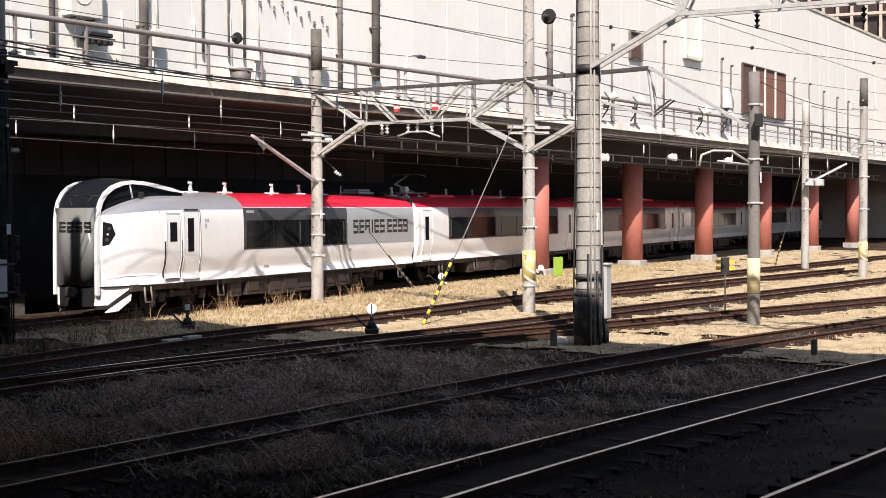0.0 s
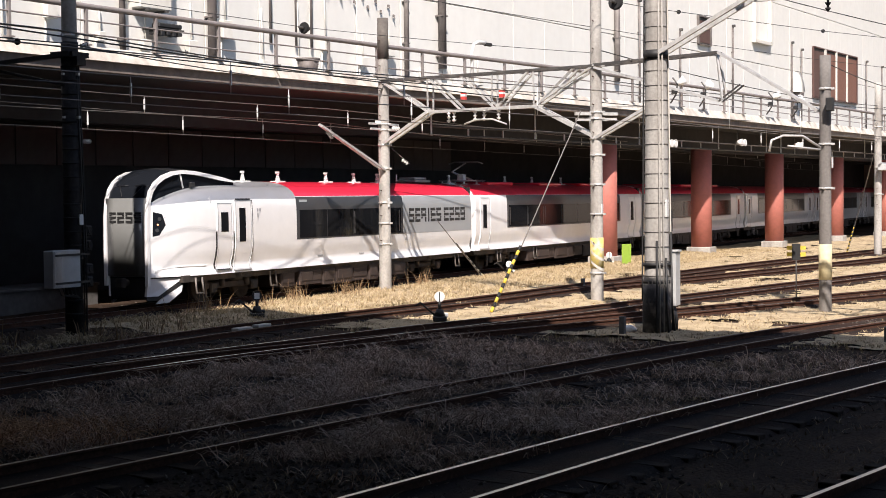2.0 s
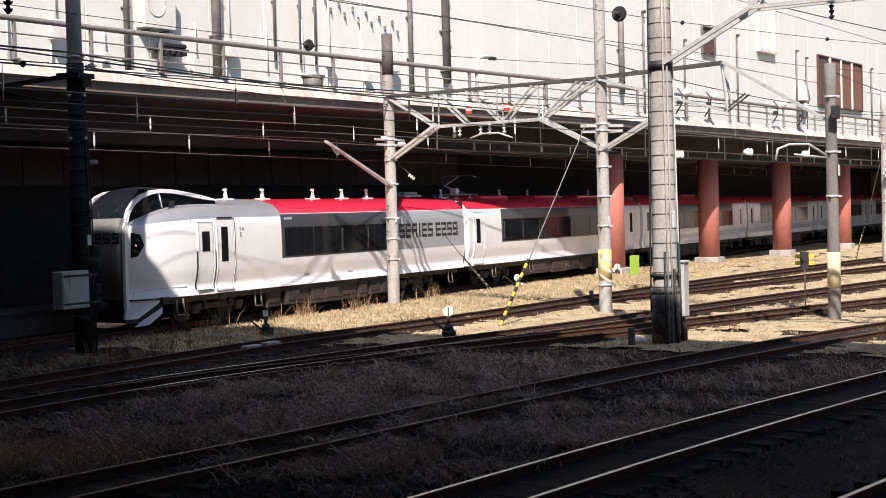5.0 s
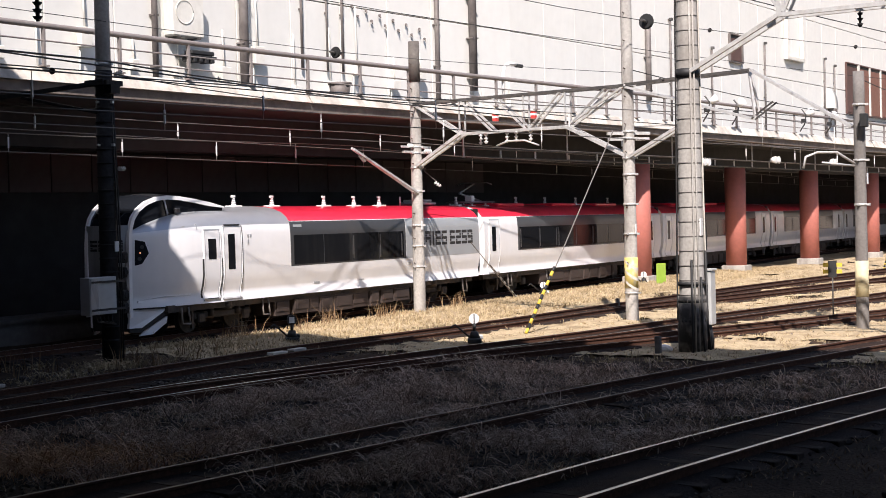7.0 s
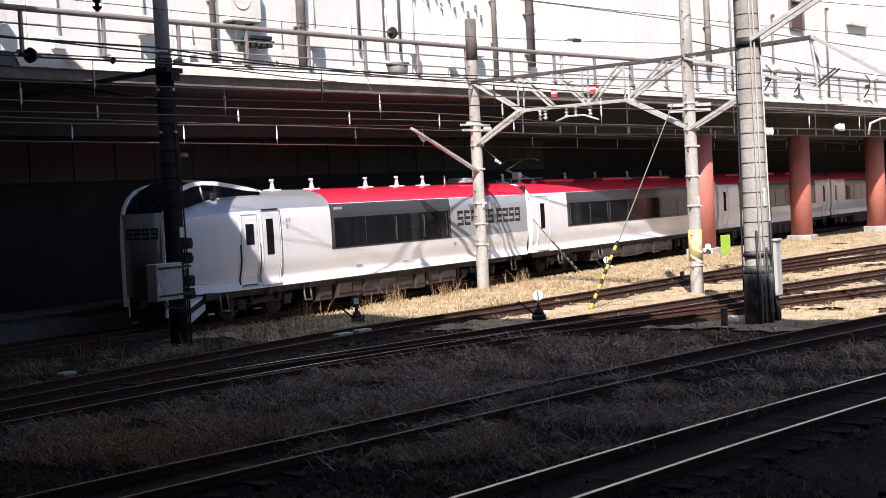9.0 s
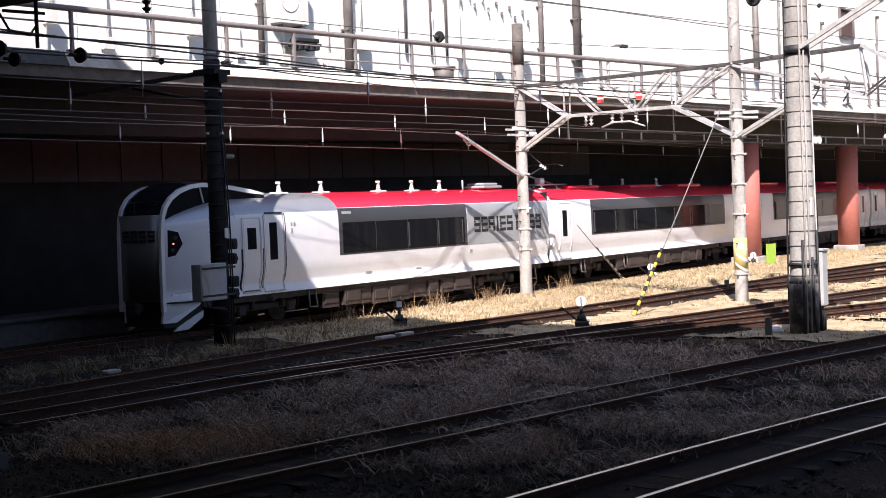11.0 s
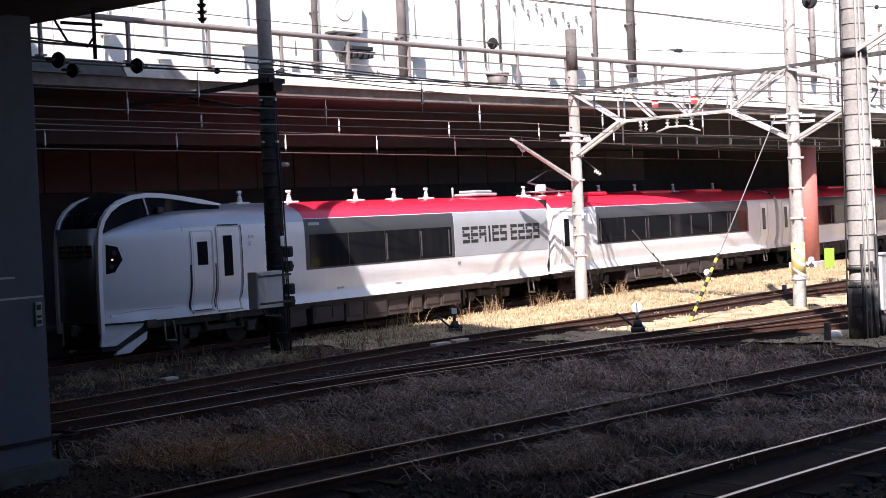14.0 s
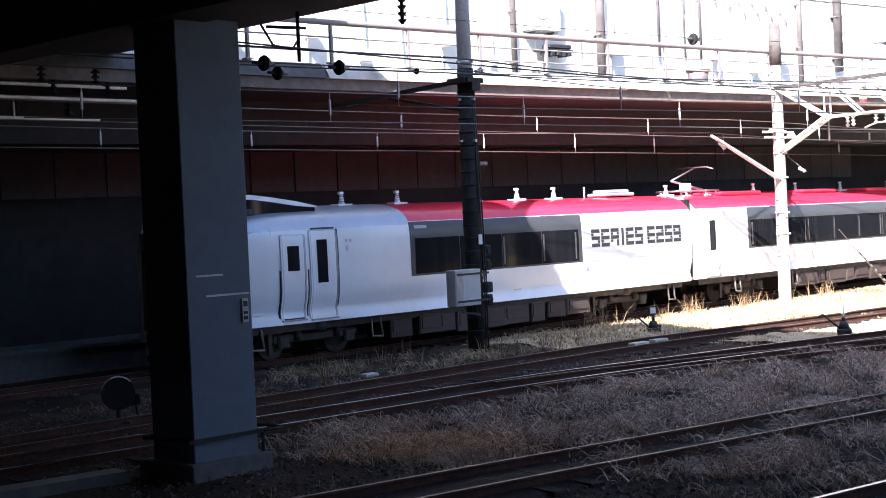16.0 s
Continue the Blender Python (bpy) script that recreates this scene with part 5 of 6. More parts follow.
def catenary(y0, y1, zc, zm, x0, x1, label, sag=0.25, step=4.2):
    """A messenger with droppers to its contact wire; y runs from y0 to y1 between x0 and x1."""
    w = thing("overhead_wire", label, "wire", group="overhead wires")
    n = 30

    def yy(x):
        return y0 + (y1 - y0) * (x - x0) / (x1 - x0)

    def mz(x):
        t = ((x - 41.0) % 45) / 45
        return zm - sag * 4 * t * (1 - t)
    for f, r, nm in ((lambda x: zc, 0.011, "contact_wire"), (mz, 0.013, "messenger")):
        bm = bmesh.new()
        pipe(bm, [(x, yy(x), f(x)) for x in np.linspace(x0, x1, n)], r, seg=5)
        part(nm, bm, M_WIREL, w)
    x = x0 + 1.0
    while x < x1 - 1:
        bm = bmesh.new()
        pipe(bm, [(x, yy(x), zc), (x, yy(x), mz(x))], 0.007, seg=5)
        zmid = (zc + mz(x)) / 2
        box(bm, (x, yy(x), zmid), (0.032, 0.032, 0.28))
        part("dropper", bm, M_PORCELAIN, w, "white insulating dropper rod")
        x += step
    return w


catenary(26.35, 26.35, 5.02, 5.75, 8, 130, "contact wire and messenger over the train's track", 0.3)
catenary(24.55, 24.55, 5.42, 6.02, 8, 110, "twin feeder wire with pale spacers", 0.22, 5.3)
catenary(20.3, 12.5, 5.05, 5.9, 12, 80, "contact wire and messenger over a siding", 0.3, 5.0)
wire([(5.6, 21.8, 6.86), (23.6, 21.5, 6.77), (41.66, 23.5, 7.1), (75, 20.5, 7.4)], 0.02, M_WIRE, "thick black cable strung along the poles", 0.12)
wire([(5.6, 21.4, 6.49), (23.6, 21.2, 6.46), (41.66, 23.66, 6.75)], 0.014, M_WIRE, "black cable strung along the poles", 0.15)
wire([(8, 20.2, 6.7), (34.5, 20.2, 6.38), (60, 16.0, 6.2)], 0.018, M_WIRE, "dark wire over the yard", 0.1)
wire([(8, 20.0, 6.12), (20.8, 20.0, 6.17), (41, 17.5, 6.3)], 0.014, M_WIRE, "dark wire with disc insulators", 0.08)
wire([(14, 24.98, 9.5), (34.89, 20.37, 9.0), (41.41, 18.93, 8.93), (49.85, 17.06, 8.91), (62.21, 14.33, 9.0), (90, 8.2, 9.5)], 0.011, M_WIRE, "thin dark feeder wire high over the yard")
wire([(20, 22.1, 9.9), (36.94, 16.09, 9.0), (41.96, 14.3, 8.84), (51.19, 11.03, 8.85), (60.91, 7.58, 9.0), (85, -0.97, 9.7)], 0.011, M_WIRE, "thin dark feeder wire high over the yard")
wire([(12, 23.6, 7.9), (34.2, 22.0, 7.95), (40.4, 15.6, 7.4)], 0.009, M_WIRE, "wire with a black disc insulator", 0.05)
wire([(40.43, 15.5, 7.5), (75.8, 13.5, 7.6), (110, 10, 7.6)], 0.016, M_WIRE, "dark wire along the yard", 0.3)
wire([(38.95, 8.3, 6.6), (67.35, 9.36, 7.6)], 0.014, M_WIRE, "dark wire along the yard", 0.3)
wire([(40.43, 15.5, 5.6), (67.35, 9.4, 5.6), (100, 2, 5.6)], 0.012, M_WIREL, "bare wire along the yard", 0.25)

catenary(17.0, 5.5, 5.05, 5.95, 16, 74, "contact wire and messenger over the middle siding", 0.3, 5.0)
wire([(40.43, 15.5, 6.6), (75, 7.0, 6.9)], 0.014, M_WIRE, "dark wire along the yard", 0.25)
wire([(31.6, 10.6, 8.4), (60, 4.5, 8.4)], 0.014, M_WIRE, "dark wire from the stout pole", 0.2)


def disc(loc, r, label="black disc insulator on a wire"):
    d = thing("disc_insulator", label, "insulator", loc, group="disc insulators on the wires")
    bm = bmesh.new()
    for k, (a, rr) in enumerate(((-0.12, 0.35), (-0.06, 0.85), (0.0, 1.0), (0.06, 0.85), (0.12, 0.4))):
        tube(bm, (a * r / 0.2, 0, 0), ((a + 0.05) * r / 0.2, 0, 0), r * rr, r * rr * 0.9, seg=14)
    part("shed", bm, M_BLACKP, d)
    bm = bmesh.new()
    tube(bm, (-r * 1.7, 0, 0), (r * 1.7, 0, 0), r * 0.2, seg=8)
    part("pin", bm, M_GALVD, d)


disc((34.2, 22.0, 7.93), 0.17)
disc((40.4, 14.87, 8.88), 0.24)
disc((16.77, 20.0, 6.13), 0.15)
disc((18.64, 20.0, 6.14), 0.15)
disc((17.6, 20.6, 6.05), 0.14)
disc((20.79, 20.0, 6.17), 0.07)
for x, z in ((43.3, 8.84), (51.2, 8.85), (59.9, 8.98)):
    disc((x, 16.09 - (x - 36.94) * 0.355, z), 0.07)
# hanging string near the overbridge and bracket work at its edge
hs = thing("hanging_insulator", "dark insulator string hung below the station floor", "insulator", (18.3, 17.9, 7.3))
bm = bmesh.new()
insulator(bm, (0, 0, 0.0), (0, 0, -0.62), 0.09, 5)
part("string", bm, M_BLACKP, hs)
fr = thing("wire_bracket", "dark steel drop bracket with looped cable under the station floor", "bracket", (17.9, 20.3, 7.0))
bm = bmesh.new()
pipe(bm, [(0, 0, 0.2), (0, 0, -0.75)], 0.04)
pipe(bm, [(-0.6, 0.2, -0.1), (0.2, 0, -0.1)], 0.03)
pipe(bm, [(-0.5, 0.5, 0.0), (-0.3, 0.4, -0.4), (0.0, 0.2, -0.5), (0.1, 0.1, -0.3)], 0.025)
part("drop_post", bm, M_DARKPOLE, fr)
pr = thing("pipe_run", "pale pipes with disc supports in the dark below the station floor", "pipe", (0, 0, 0))
for y, z in ((24.0, 6.05), (23.6, 5.75), (25.0, 5.5)):
    bm = bmesh.new()
    pipe(bm, [(6, y, z), (16.5, y, z)], 0.035)
    part("pipe", bm, M_GALV, pr)
    for x in (13.2, 14.6, 15.8):
        bm = bmesh.new()
        insulator(bm, (x, y, z + 0.05), (x, y, z + 0.35), 0.1, 3)
        part("support", bm, M_DARKPOLE, pr)

# ---------------------------------------------------------------- fittings on the store wall and deck
def on_wall(x, out=0.0):
    y, hd = along(WALL_LINE, x)
    return (x + math.sin(hd) * out, y - math.cos(hd) * out), hd


def wall_pipe(x, z0, z1, r, label, m=None, cap=False):
    (px, py), hd = on_wall(x, r + 0.05)
    t = thing("downpipe", label, "pipe", (px, py, 0), hd, group="pipes on the store wall")
    bm = bmesh.new()
    tube(bm, (0, 0, z0), (0, 0, z1), r, seg=10)
    part("pipe", bm, m or M_PIPEGREY, t)
    for z in np.arange(z0 + 0.5, z1, 1.6):
        bm = bmesh.new()
        box(bm, (0, 0.03, float(z)), (r * 2.15, r * 2 + 0.02, 0.05))
        part("clip", bm, M_PIPEGREY, t)
    if cap:
        bm = bmesh.new()
        box(bm, (0, -0.05, z1), (r * 3.4, r * 3.4, 0.14), bevel=0.02)
        part("cap", bm, M_GALVD, t)


M_PIPEGREY = mat("grey_brown_pipe", (0.15, 0.13, 0.12), 0.6, 0.1, 0.1, 6, (0.4, 0.37, 0.33), 0.3, 1.5)
for x, z0, z1, r in ((38.0, 6.95, 14, 0.16), (48.3, 6.95, 14, 0.1), (50.45, 8.2, 18.1, 0.17), (65.0, 8.6, 12.4, 0.14), (34.2, 7.5, 14, 0.1), (40.9, 8.4, 13.5, 0.05), (43.0, 8.4, 13.5, 0.05), (42.2, 8.4, 13.0, 0.04)):
    wall_pipe(x, z0, z1, r, "grey-brown downpipe clipped to the white wall")
for x, z1 in ((67.6, 12.8), (79.8, 12.7), (89.6, 12.6), (91.4, 12.3), (105.5, 12.6), (109.5, 12.5), (113.5, 12.2), (117.5, 12.0), (121, 11.9), (72.5, 11.8)):
    wall_pipe(x, 7.5, z1, 0.05, "thin grey conduit with a dark cap", cap=True)


M_CREAM = mat("cream_unit_paint", (0.75, 0.73, 0.66), 0.5, 0, 0.05, 5, (0.5, 0.46, 0.38), 0.3, 2.0)
M_BROWNDARK = mat("dark_brown_shutter", (0.11, 0.06, 0.05), 0.5, 0.1, 0.1, 6)


def shutter_window(x0, x1, z0, z1, n, label):
    (px, py), hd = on_wall(x0, 0.03)
    w = (x1 - x0) / math.cos(hd)
    t = thing("window", label, "window", (px, py, 0), hd)
    bm = bmesh.new()
    box(bm, (w / 2, 0.05, (z0 + z1) / 2), (w, 0.14, z1 - z0))
    part("reveal", bm, M_BLACK, t)
    for i in range(n):
        bm = bmesh.new()
        box(bm, ((i + 0.5) * w / n, -0.05, (z0 + z1) / 2 - 0.08), (w / n - 0.3, 0.06, z1 - z0 - 0.3), bevel=0.01)
        part("leaf", bm, M_BROWNDARK if i == 0 else M_BROWNWIN, t)
        if i:
            bm = bmesh.new()
            box(bm, (i * w / n, -0.09, (z0 + z1) / 2), (0.2 if i > 1 else 0.34, 0.1, z1 - z0), bevel=0.01)
            part("mullion", bm, M_CREAM, t)
    bm = bmesh.new()
    for a, b, c, d in ((0, w, z1 - 0.04, z1 + 0.04), (0, w, z0 - 0.04, z0 + 0.04), (-0.04, 0.04, z0, z1), (w - 0.04, w + 0.04, z0, z1)):
        box(bm, ((a + b) / 2, -0.06, (c + d) / 2), (b - a, 0.12, d - c))
    part("frame", bm, M_BROWNDARK if n > 1 else M_PIPEGREY, t)


shutter_window(93.7, 103.1, 9.4, 12.7, 4, "wide window with brown shutters in the white wall")
shutter_window(74.9, 76.6, 11.3, 12.8, 1, "small dark window in the white wall")
(px, py), hd = on_wall(83.0, 0.05)
fr2 = thing("wall_duct", "white rectangular duct frame on the wall", "duct", (px, py, 0), hd)
bm = bmesh.new()
box(bm, (0.05, -0.1, 13.4), (0.25, 0.25, 2.7), bevel=0.02)
box(bm, (2.6, -0.1, 13.4), (0.25, 0.25, 2.7), bevel=0.02)
box(bm, (1.32, -0.1, 12.15), (2.7, 0.25, 0.22), bevel=0.02)
part("duct", bm, M_CREAM, fr2)


def ac_unit(x, z, w=1.15, h=0.9, out=0.45, bracket=True):
    (px, py), hd = on_wall(x, out)
    t = thing("air_conditioner", "cream outdoor air-conditioning unit with a round fan grille", "air conditioner", (px, py, z), hd, group="units along the store wall")
    bm = bmesh.new()
    box(bm, (0, 0, h / 2), (w, 0.42, h), bevel=0.03)
    part("case", bm, M_CREAM, t)
    bm = bmesh.new()
    for r in (0.37,):
        pts = [(-0.16 + r * math.cos(a), -0.225, h / 2 + r * math.sin(a)) for a in np.linspace(0, 2 * math.pi, 20)]
        pipe(bm, pts, 0.014, seg=4)
    part("fan_grille", bm, M_CREAM, t)
    bm = bmesh.new()
    tube(bm, (-0.16, -0.212, h / 2), (-0.16, -0.216, h / 2), 0.36, seg=24)
    part("fan_recess", bm, M_CREAM, t)
    if bracket:
        for s in (-0.4, 0.4):
            bm = bmesh.new()
            box(bm, (s, 0.05, -0.04), (0.06, 0.7, 0.06))
            part("bracket", bm, M_GALVD, t)


ac_unit(35.3, 9.0, 1.35, 1.5, 0.27)
# black bracketed unit and pots on the deck edge
(px, py), hd = on_wall(35.7, 0.36)
t = thing("equipment_tray", "dark steel tray with cables on the wall", "tray", (px, py, 0), hd)
bm = bmesh.new()
box(bm, (0, 0, 8.4), (1.35, 0.5, 0.06), bevel=0.02)
box(bm, (0.1, -0.05, 8.52), (1.0, 0.36, 0.14), bevel=0.03)
for q in range(5):
    box(bm, (-0.5 + q * 0.25, -0.1, 8.28), (0.16, 0.3, 0.12 + 0.05 * (q % 2)), bevel=0.02)
part("tray", bm, M_BLACKP, t)
for x, o in ((39.3, 3.2),):
    (px, py), hd = on_wall(x, o)
    t = thing("planter", "weathered grey tapered tub on the deck", "tub", (px, py, 6.95), hd, group="tubs on the deck")
    bm = bmesh.new()
    tube(bm, (0, 0, 0), (0, 0, 0.62), 0.26, 0.36, seg=12)
    tube(bm, (0, 0, 0.58), (0, 0, 0.65), 0.39, seg=12)
    part("tub", bm, M_PIPEGREY, t)
# ducts and cabling low on the wall
rng = random.Random(11)
for i in range(16):
    x = 26.5 + i * 1.75 + rng.uniform(-0.4, 0.4)
    (px, py), hd = on_wall(x, 0.25)
    t = thing("meter_box", "small cream box with conduits on the wall", "box", (px, py, 0), hd, group="boxes on the store wall")
    bm = bmesh.new()
    h = rng.uniform(0.3, 0.6)
    z = rng.uniform(7.2, 8.7)
    box(bm, (0, 0, z), (rng.uniform(0.25, 0.5), 0.22, h), bevel=0.02)
    part("case", bm, M_CREAM, t)
    bm = bmesh.new()
    pipe(bm, [(0.1, 0.1, z + h / 2), (0.1, 0.15, z + h / 2 + rng.uniform(0.4, 2.2))], 0.03)
    part("conduit", bm, M_CREAM, t)
    bm = bmesh.new()
    pipe(bm, [(-0.1, 0.1, z - h / 2), (-0.1, 0.15, 6.96)], 0.03)
    part("conduit", bm, M_CREAM, t)
for i in range(12):
    x = 43.6 + (i % 6) * 0.75 + (0.3 if i > 5 else 0)
    (px, py), hd = on_wall(x, 0.06)
    t = thing("wall_anchor", "small dark anchor fitting on the wall", "fitting", (px, py, 10.9 - (i % 6) * 0.1 - (0.35 if i > 5 else 0)), hd, group="anchor fittings on the store wall")
    bm = bmesh.new()
    box(bm, (0, 0, 0), (0.12, 0.06, 0.1), bevel=0.02)
    pipe(bm, [(0, -0.02, 0), (-0.03, -0.07, -0.1)], 0.025)
    part("hook", bm, M_PIPEGREY, t)
# swan-neck lamp on the parapet
ly, hd = along(EDGE, 46.25)
t = thing("swan_neck_lamp", "white swan-neck lamp post on the parapet", "lamp", (46.25, ly + 0.1, 7.1), hd)
bm = bmesh.new()
pipe(bm, [(0, 0, 0), (0, 0, 1.2), (0.12, 0, 1.5), (0.4, 0, 1.62), (0.9, 0, 1.62)], 0.065)
part("post", bm, M_PORCELAIN, t)
bm = bmesh.new()
box(bm, (1.0, 0, 1.57), (0.4, 0.16, 0.12), bevel=0.03)
part("head", bm, M_BLACKP, t)
# twin floodlights and hanging cable ladder below the deck edge
for x, z in ((62.3, 5.42), (70.6, 5.68), (79.0, 5.75)):
    y, hd = along(EDGE, x)
    t = thing("twin_floodlight", "pair of white round floodlights below the deck edge", "floodlight", (x, y + 0.2, z), hd, group="floodlights below the deck")
    for s in (-0.22, 0.22):
        bm = bmesh.new()
        tube(bm, (s, 0.25, 0), (s, -0.05, 0), 0.1, 0.19, seg=14)
        tube(bm, (s, -0.06, 0), (s, -0.05, 0), 0.17, seg=14)
        part("lamp_head", bm, M_PORCELAIN, t)
    bm = bmesh.new()
    pipe(bm, [(0, 0.3, 0), (0, 0.3, 6.5 - z)], 0.03)
    box(bm, (0, 0.28, -0.02), (0.7, 0.06, 0.06))
    part("hanger", bm, M_GALVD, t)
ladder = inset(EDGE, 0.9)
cl = thing("cable_ladder", "steel cable ladder hung below the deck", "cable ladder", kind="structure")
for z in (5.3, 5.62):
    bm = bmesh.new()
    pipe(bm, [(x, y, z) for x, y in ladder if 44 < x < 118], 0.035)
    part("side_rail", bm, M_GALVD, cl)
for x in np.arange(45, 117, 2.2):
    y, hd = along(ladder, float(x))
    bm = bmesh.new()
    box(bm, (float(x), y, 5.46), (0.05, 0.05, 0.34), hd)
    if int(x) % 3 == 0:
        box(bm, (float(x), y, 6.0), (0.04, 0.04, 1.0), hd)
    part("rung", bm, M_GALV, cl)
# brown office block behind the roofline, its face in tall dark bays
ob = thing("louvred_building", "far cream building with tall dark window bays", "building", (0, 0, 0))
M_LOUVRE = mat("dark_bay_glass", (0.03, 0.016, 0.014), 0.5, 0, 0.2, 2)
M_FIN = mat("cream_fin_paint", (0.5, 0.42, 0.35), 0.7, 0, 0.08, 3, (0.4, 0.32, 0.25), 0.4, 0.8)
bm = bmesh.new()
box(bm, (162, 15, 21), (24, 60, 42))
part("wall", bm, M_FIN, ob)
for z0, z1 in ((14.0, 18.4), (18.9, 22.6), (23.1, 27.6), (28.4, 33.0)):
    bm = bmesh.new()
    box(bm, (149.97, 12.0, (z0 + z1) / 2), (0.1, 40.0, z1 - z0))
    part("glazing", bm, M_LOUVRE, ob, "dark brown glazed storey")
    bm = bmesh.new()
    box(bm, (149.7, 12.0, z0 - 0.2), (0.7, 41.0, 0.3), bevel=0.03)
    part("ledge", bm, M_FIN, ob)
fin = None
for i in range(29):
    loc = (149.65, -8.0 + i * 1.43, 24)
    if fin is None:
        bm = bmesh.new()
        box(bm, (0, 0, 0), (0.5, 0.3, 20), bevel=0.03)
        fin = part("fin", bm, M_FIN, ob, "pale vertical fin")
        fin.location = loc
    else:
        again(fin, loc, 0, ob)

def railing_spot(x, tilt):
    y, hd = along(EDGE, x)
    t = thing("railing_spotlight", "white spotlight on a dark bent bracket on the railing", "spotlight", (x, y - 0.05, 7.1), hd, group="spotlights on the railing")
    bm = bmesh.new()
    pipe(bm, [(0, 0, 0.1), (0, -0.25, 0.45), (0.1, -0.3, 0.95), (0, -0.1, 1.25)], 0.035)
    pipe(bm, [(-0.3, -0.2, 0.5), (0.3, -0.2, 0.65)], 0.03)
    part("bracket", bm, M_GALVD, t)
    bm = bmesh.new()
    tube(bm, (0.1, -0.3, 0.95), (0.1 + 0.3 * tilt, -0.55, 1.15), 0.1, 0.2, seg=14)
    part("head", bm, M_PORCELAIN, t)
    bm = bmesh.new()
    box(bm, (-0.12, -0.25, 0.62), (0.26, 0.2, 0.22), bevel=0.03)
    part("ballast_box", bm, M_BLACKP, t)


for x, k in ((61.5, 0.6), (64.6, -0.4), (73.2, 0.8), (77.0, -0.6)):
    railing_spot(x, k)
(px, py), hd = on_wall(90.2, 0.05)
hood = thing("wall_hood", "white curved vent hood with a dark mouth on the wall", "vent hood", (px, py, 9.5), hd)
bm = bmesh.new()
arc = [(0.5 * math.sin(a), 1.3 * math.cos(a)) for a in np.linspace(0, math.pi / 2, 9)]
ra, rb = [[bm.verts.new((sx, -d, z)) for d, z in arc] for sx in (-0.5, 0.5)]
for i in range(8):
    bm.faces.new((ra[i], ra[i + 1], rb[i + 1], rb[i])).smooth = True
for rr in (ra, rb):
    bm.faces.new([bm.verts.new((rr[0].co.x, 0, 0))] + list(rr))
bmesh.ops.recalc_face_normals(bm, faces=bm.faces)
part("hood", bm, M_CREAM, hood)
bm = bmesh.new()
box(bm, (0, -0.3, -0.2), (0.6, 0.45, 0.4), bevel=0.03)
part("mouth", bm, M_PIPEGREY, hood)

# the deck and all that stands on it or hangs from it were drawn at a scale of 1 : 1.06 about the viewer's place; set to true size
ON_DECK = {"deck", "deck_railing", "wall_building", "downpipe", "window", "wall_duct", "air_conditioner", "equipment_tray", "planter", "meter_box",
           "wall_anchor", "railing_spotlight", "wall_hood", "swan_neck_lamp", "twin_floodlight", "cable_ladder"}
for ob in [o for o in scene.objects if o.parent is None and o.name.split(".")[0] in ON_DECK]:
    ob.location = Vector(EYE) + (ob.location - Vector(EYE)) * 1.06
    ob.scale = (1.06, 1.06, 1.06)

# ---------------------------------------------------------------- trackside things
def dwarf(x, y, h, white, rz):
    t = thing("point_indicator", "small white disc point indicator on a black stand" if white else "black point lever stand with a split disc", "point indicator", (x, y, -0.12), rz, group="point stands beside the tracks")
    bm = bmesh.new()
    box(bm, (0, 0, 0.06), (0.55, 0.35, 0.12), bevel=0.02)
    tube(bm, (0, 0, 0.1), (0, 0, 0.3), 0.16, 0.09, seg=12)
    tube(bm, (0, 0, 0.3), (0, 0, h), 0.045, seg=8)
    part("stand", bm, M_BLACKP, t)
    bm = bmesh.new()
    tube(bm, (-0.03, 0, h + 0.12), (0.03, 0, h + 0.12), 0.135, seg=20)
    d = part("disc", bm, M_PORCELAIN if white else M_BLACKP, t)
    bm = bmesh.new()
    box(bm, (-0.036, 0.0, h + 0.12), (0.01, 0.03 if white else 0.14, 0.24 if white else 0.16))
    part("disc_mark", bm, M_BLACKP if white else M_PORCELAIN, d)
    bm = bmesh.new()
    pipe(bm, [(0.05, 0.1, 0.12), (-0.3, 0.5, 0.5), (-0.36, 0.62, 0.42)], 0.025)
    part("lever", bm, M_BLACKP, t)
    bm = bmesh.new()
    box(bm, (0.25, -0.1, 0.13), (0.3, 0.25, 0.1), bevel=0.02)
    part("weight", bm, M_PORCELAIN if white else M_BLACKP, t)


dwarf(31.37, 21.8, 0.46, False, 0.7)
dwarf(32.17, 16.68, 0.5, True, 0.5)
sd = thing("shunt_disc", "black round disc signal with a pale rim on a stub post", "signal", (13.7, 20.6, -0.15), 0.95)
bm = bmesh.new()
tube(bm, (0, 0, 0), (0, 0, 0.35), 0.05, seg=8)
box(bm, (0.05, 0.0, 0.04), (0.5, 0.4, 0.1), bevel=0.02)
part("post", bm, M_BLACKP, sd)
bm = bmesh.new()
tube(bm, (-0.05, 0, 0.55), (0.05, 0, 0.55), 0.29, seg=28)
face = part("disc", bm, M_BLACKP, sd)
bm = bmesh.new()
pipe(bm, [(-0.05, 0.285 * math.cos(a), 0.55 + 0.285 * math.sin(a)) for a in np.linspace(0.25, 2.4, 14)], 0.014)
part("rim", bm, M_PORCELAIN, face, "pale worn rim")
bm = bmesh.new()
box(bm, (0.12, -0.3, 0.42), (0.16, 0.14, 0.2), bevel=0.02)
pipe(bm, [(0.0, 0.0, 0.3), (0.1, -0.28, 0.34), (0.1, -0.34, 0.0)], 0.03)
part("lamp_bracket", bm, M_DARKPOLE, sd)
dwarf(60.9, 25.0 - 2.2, 0.35, True, 0.4)
dwarf(52.5, 24.0, 0.3, True, 0.4)
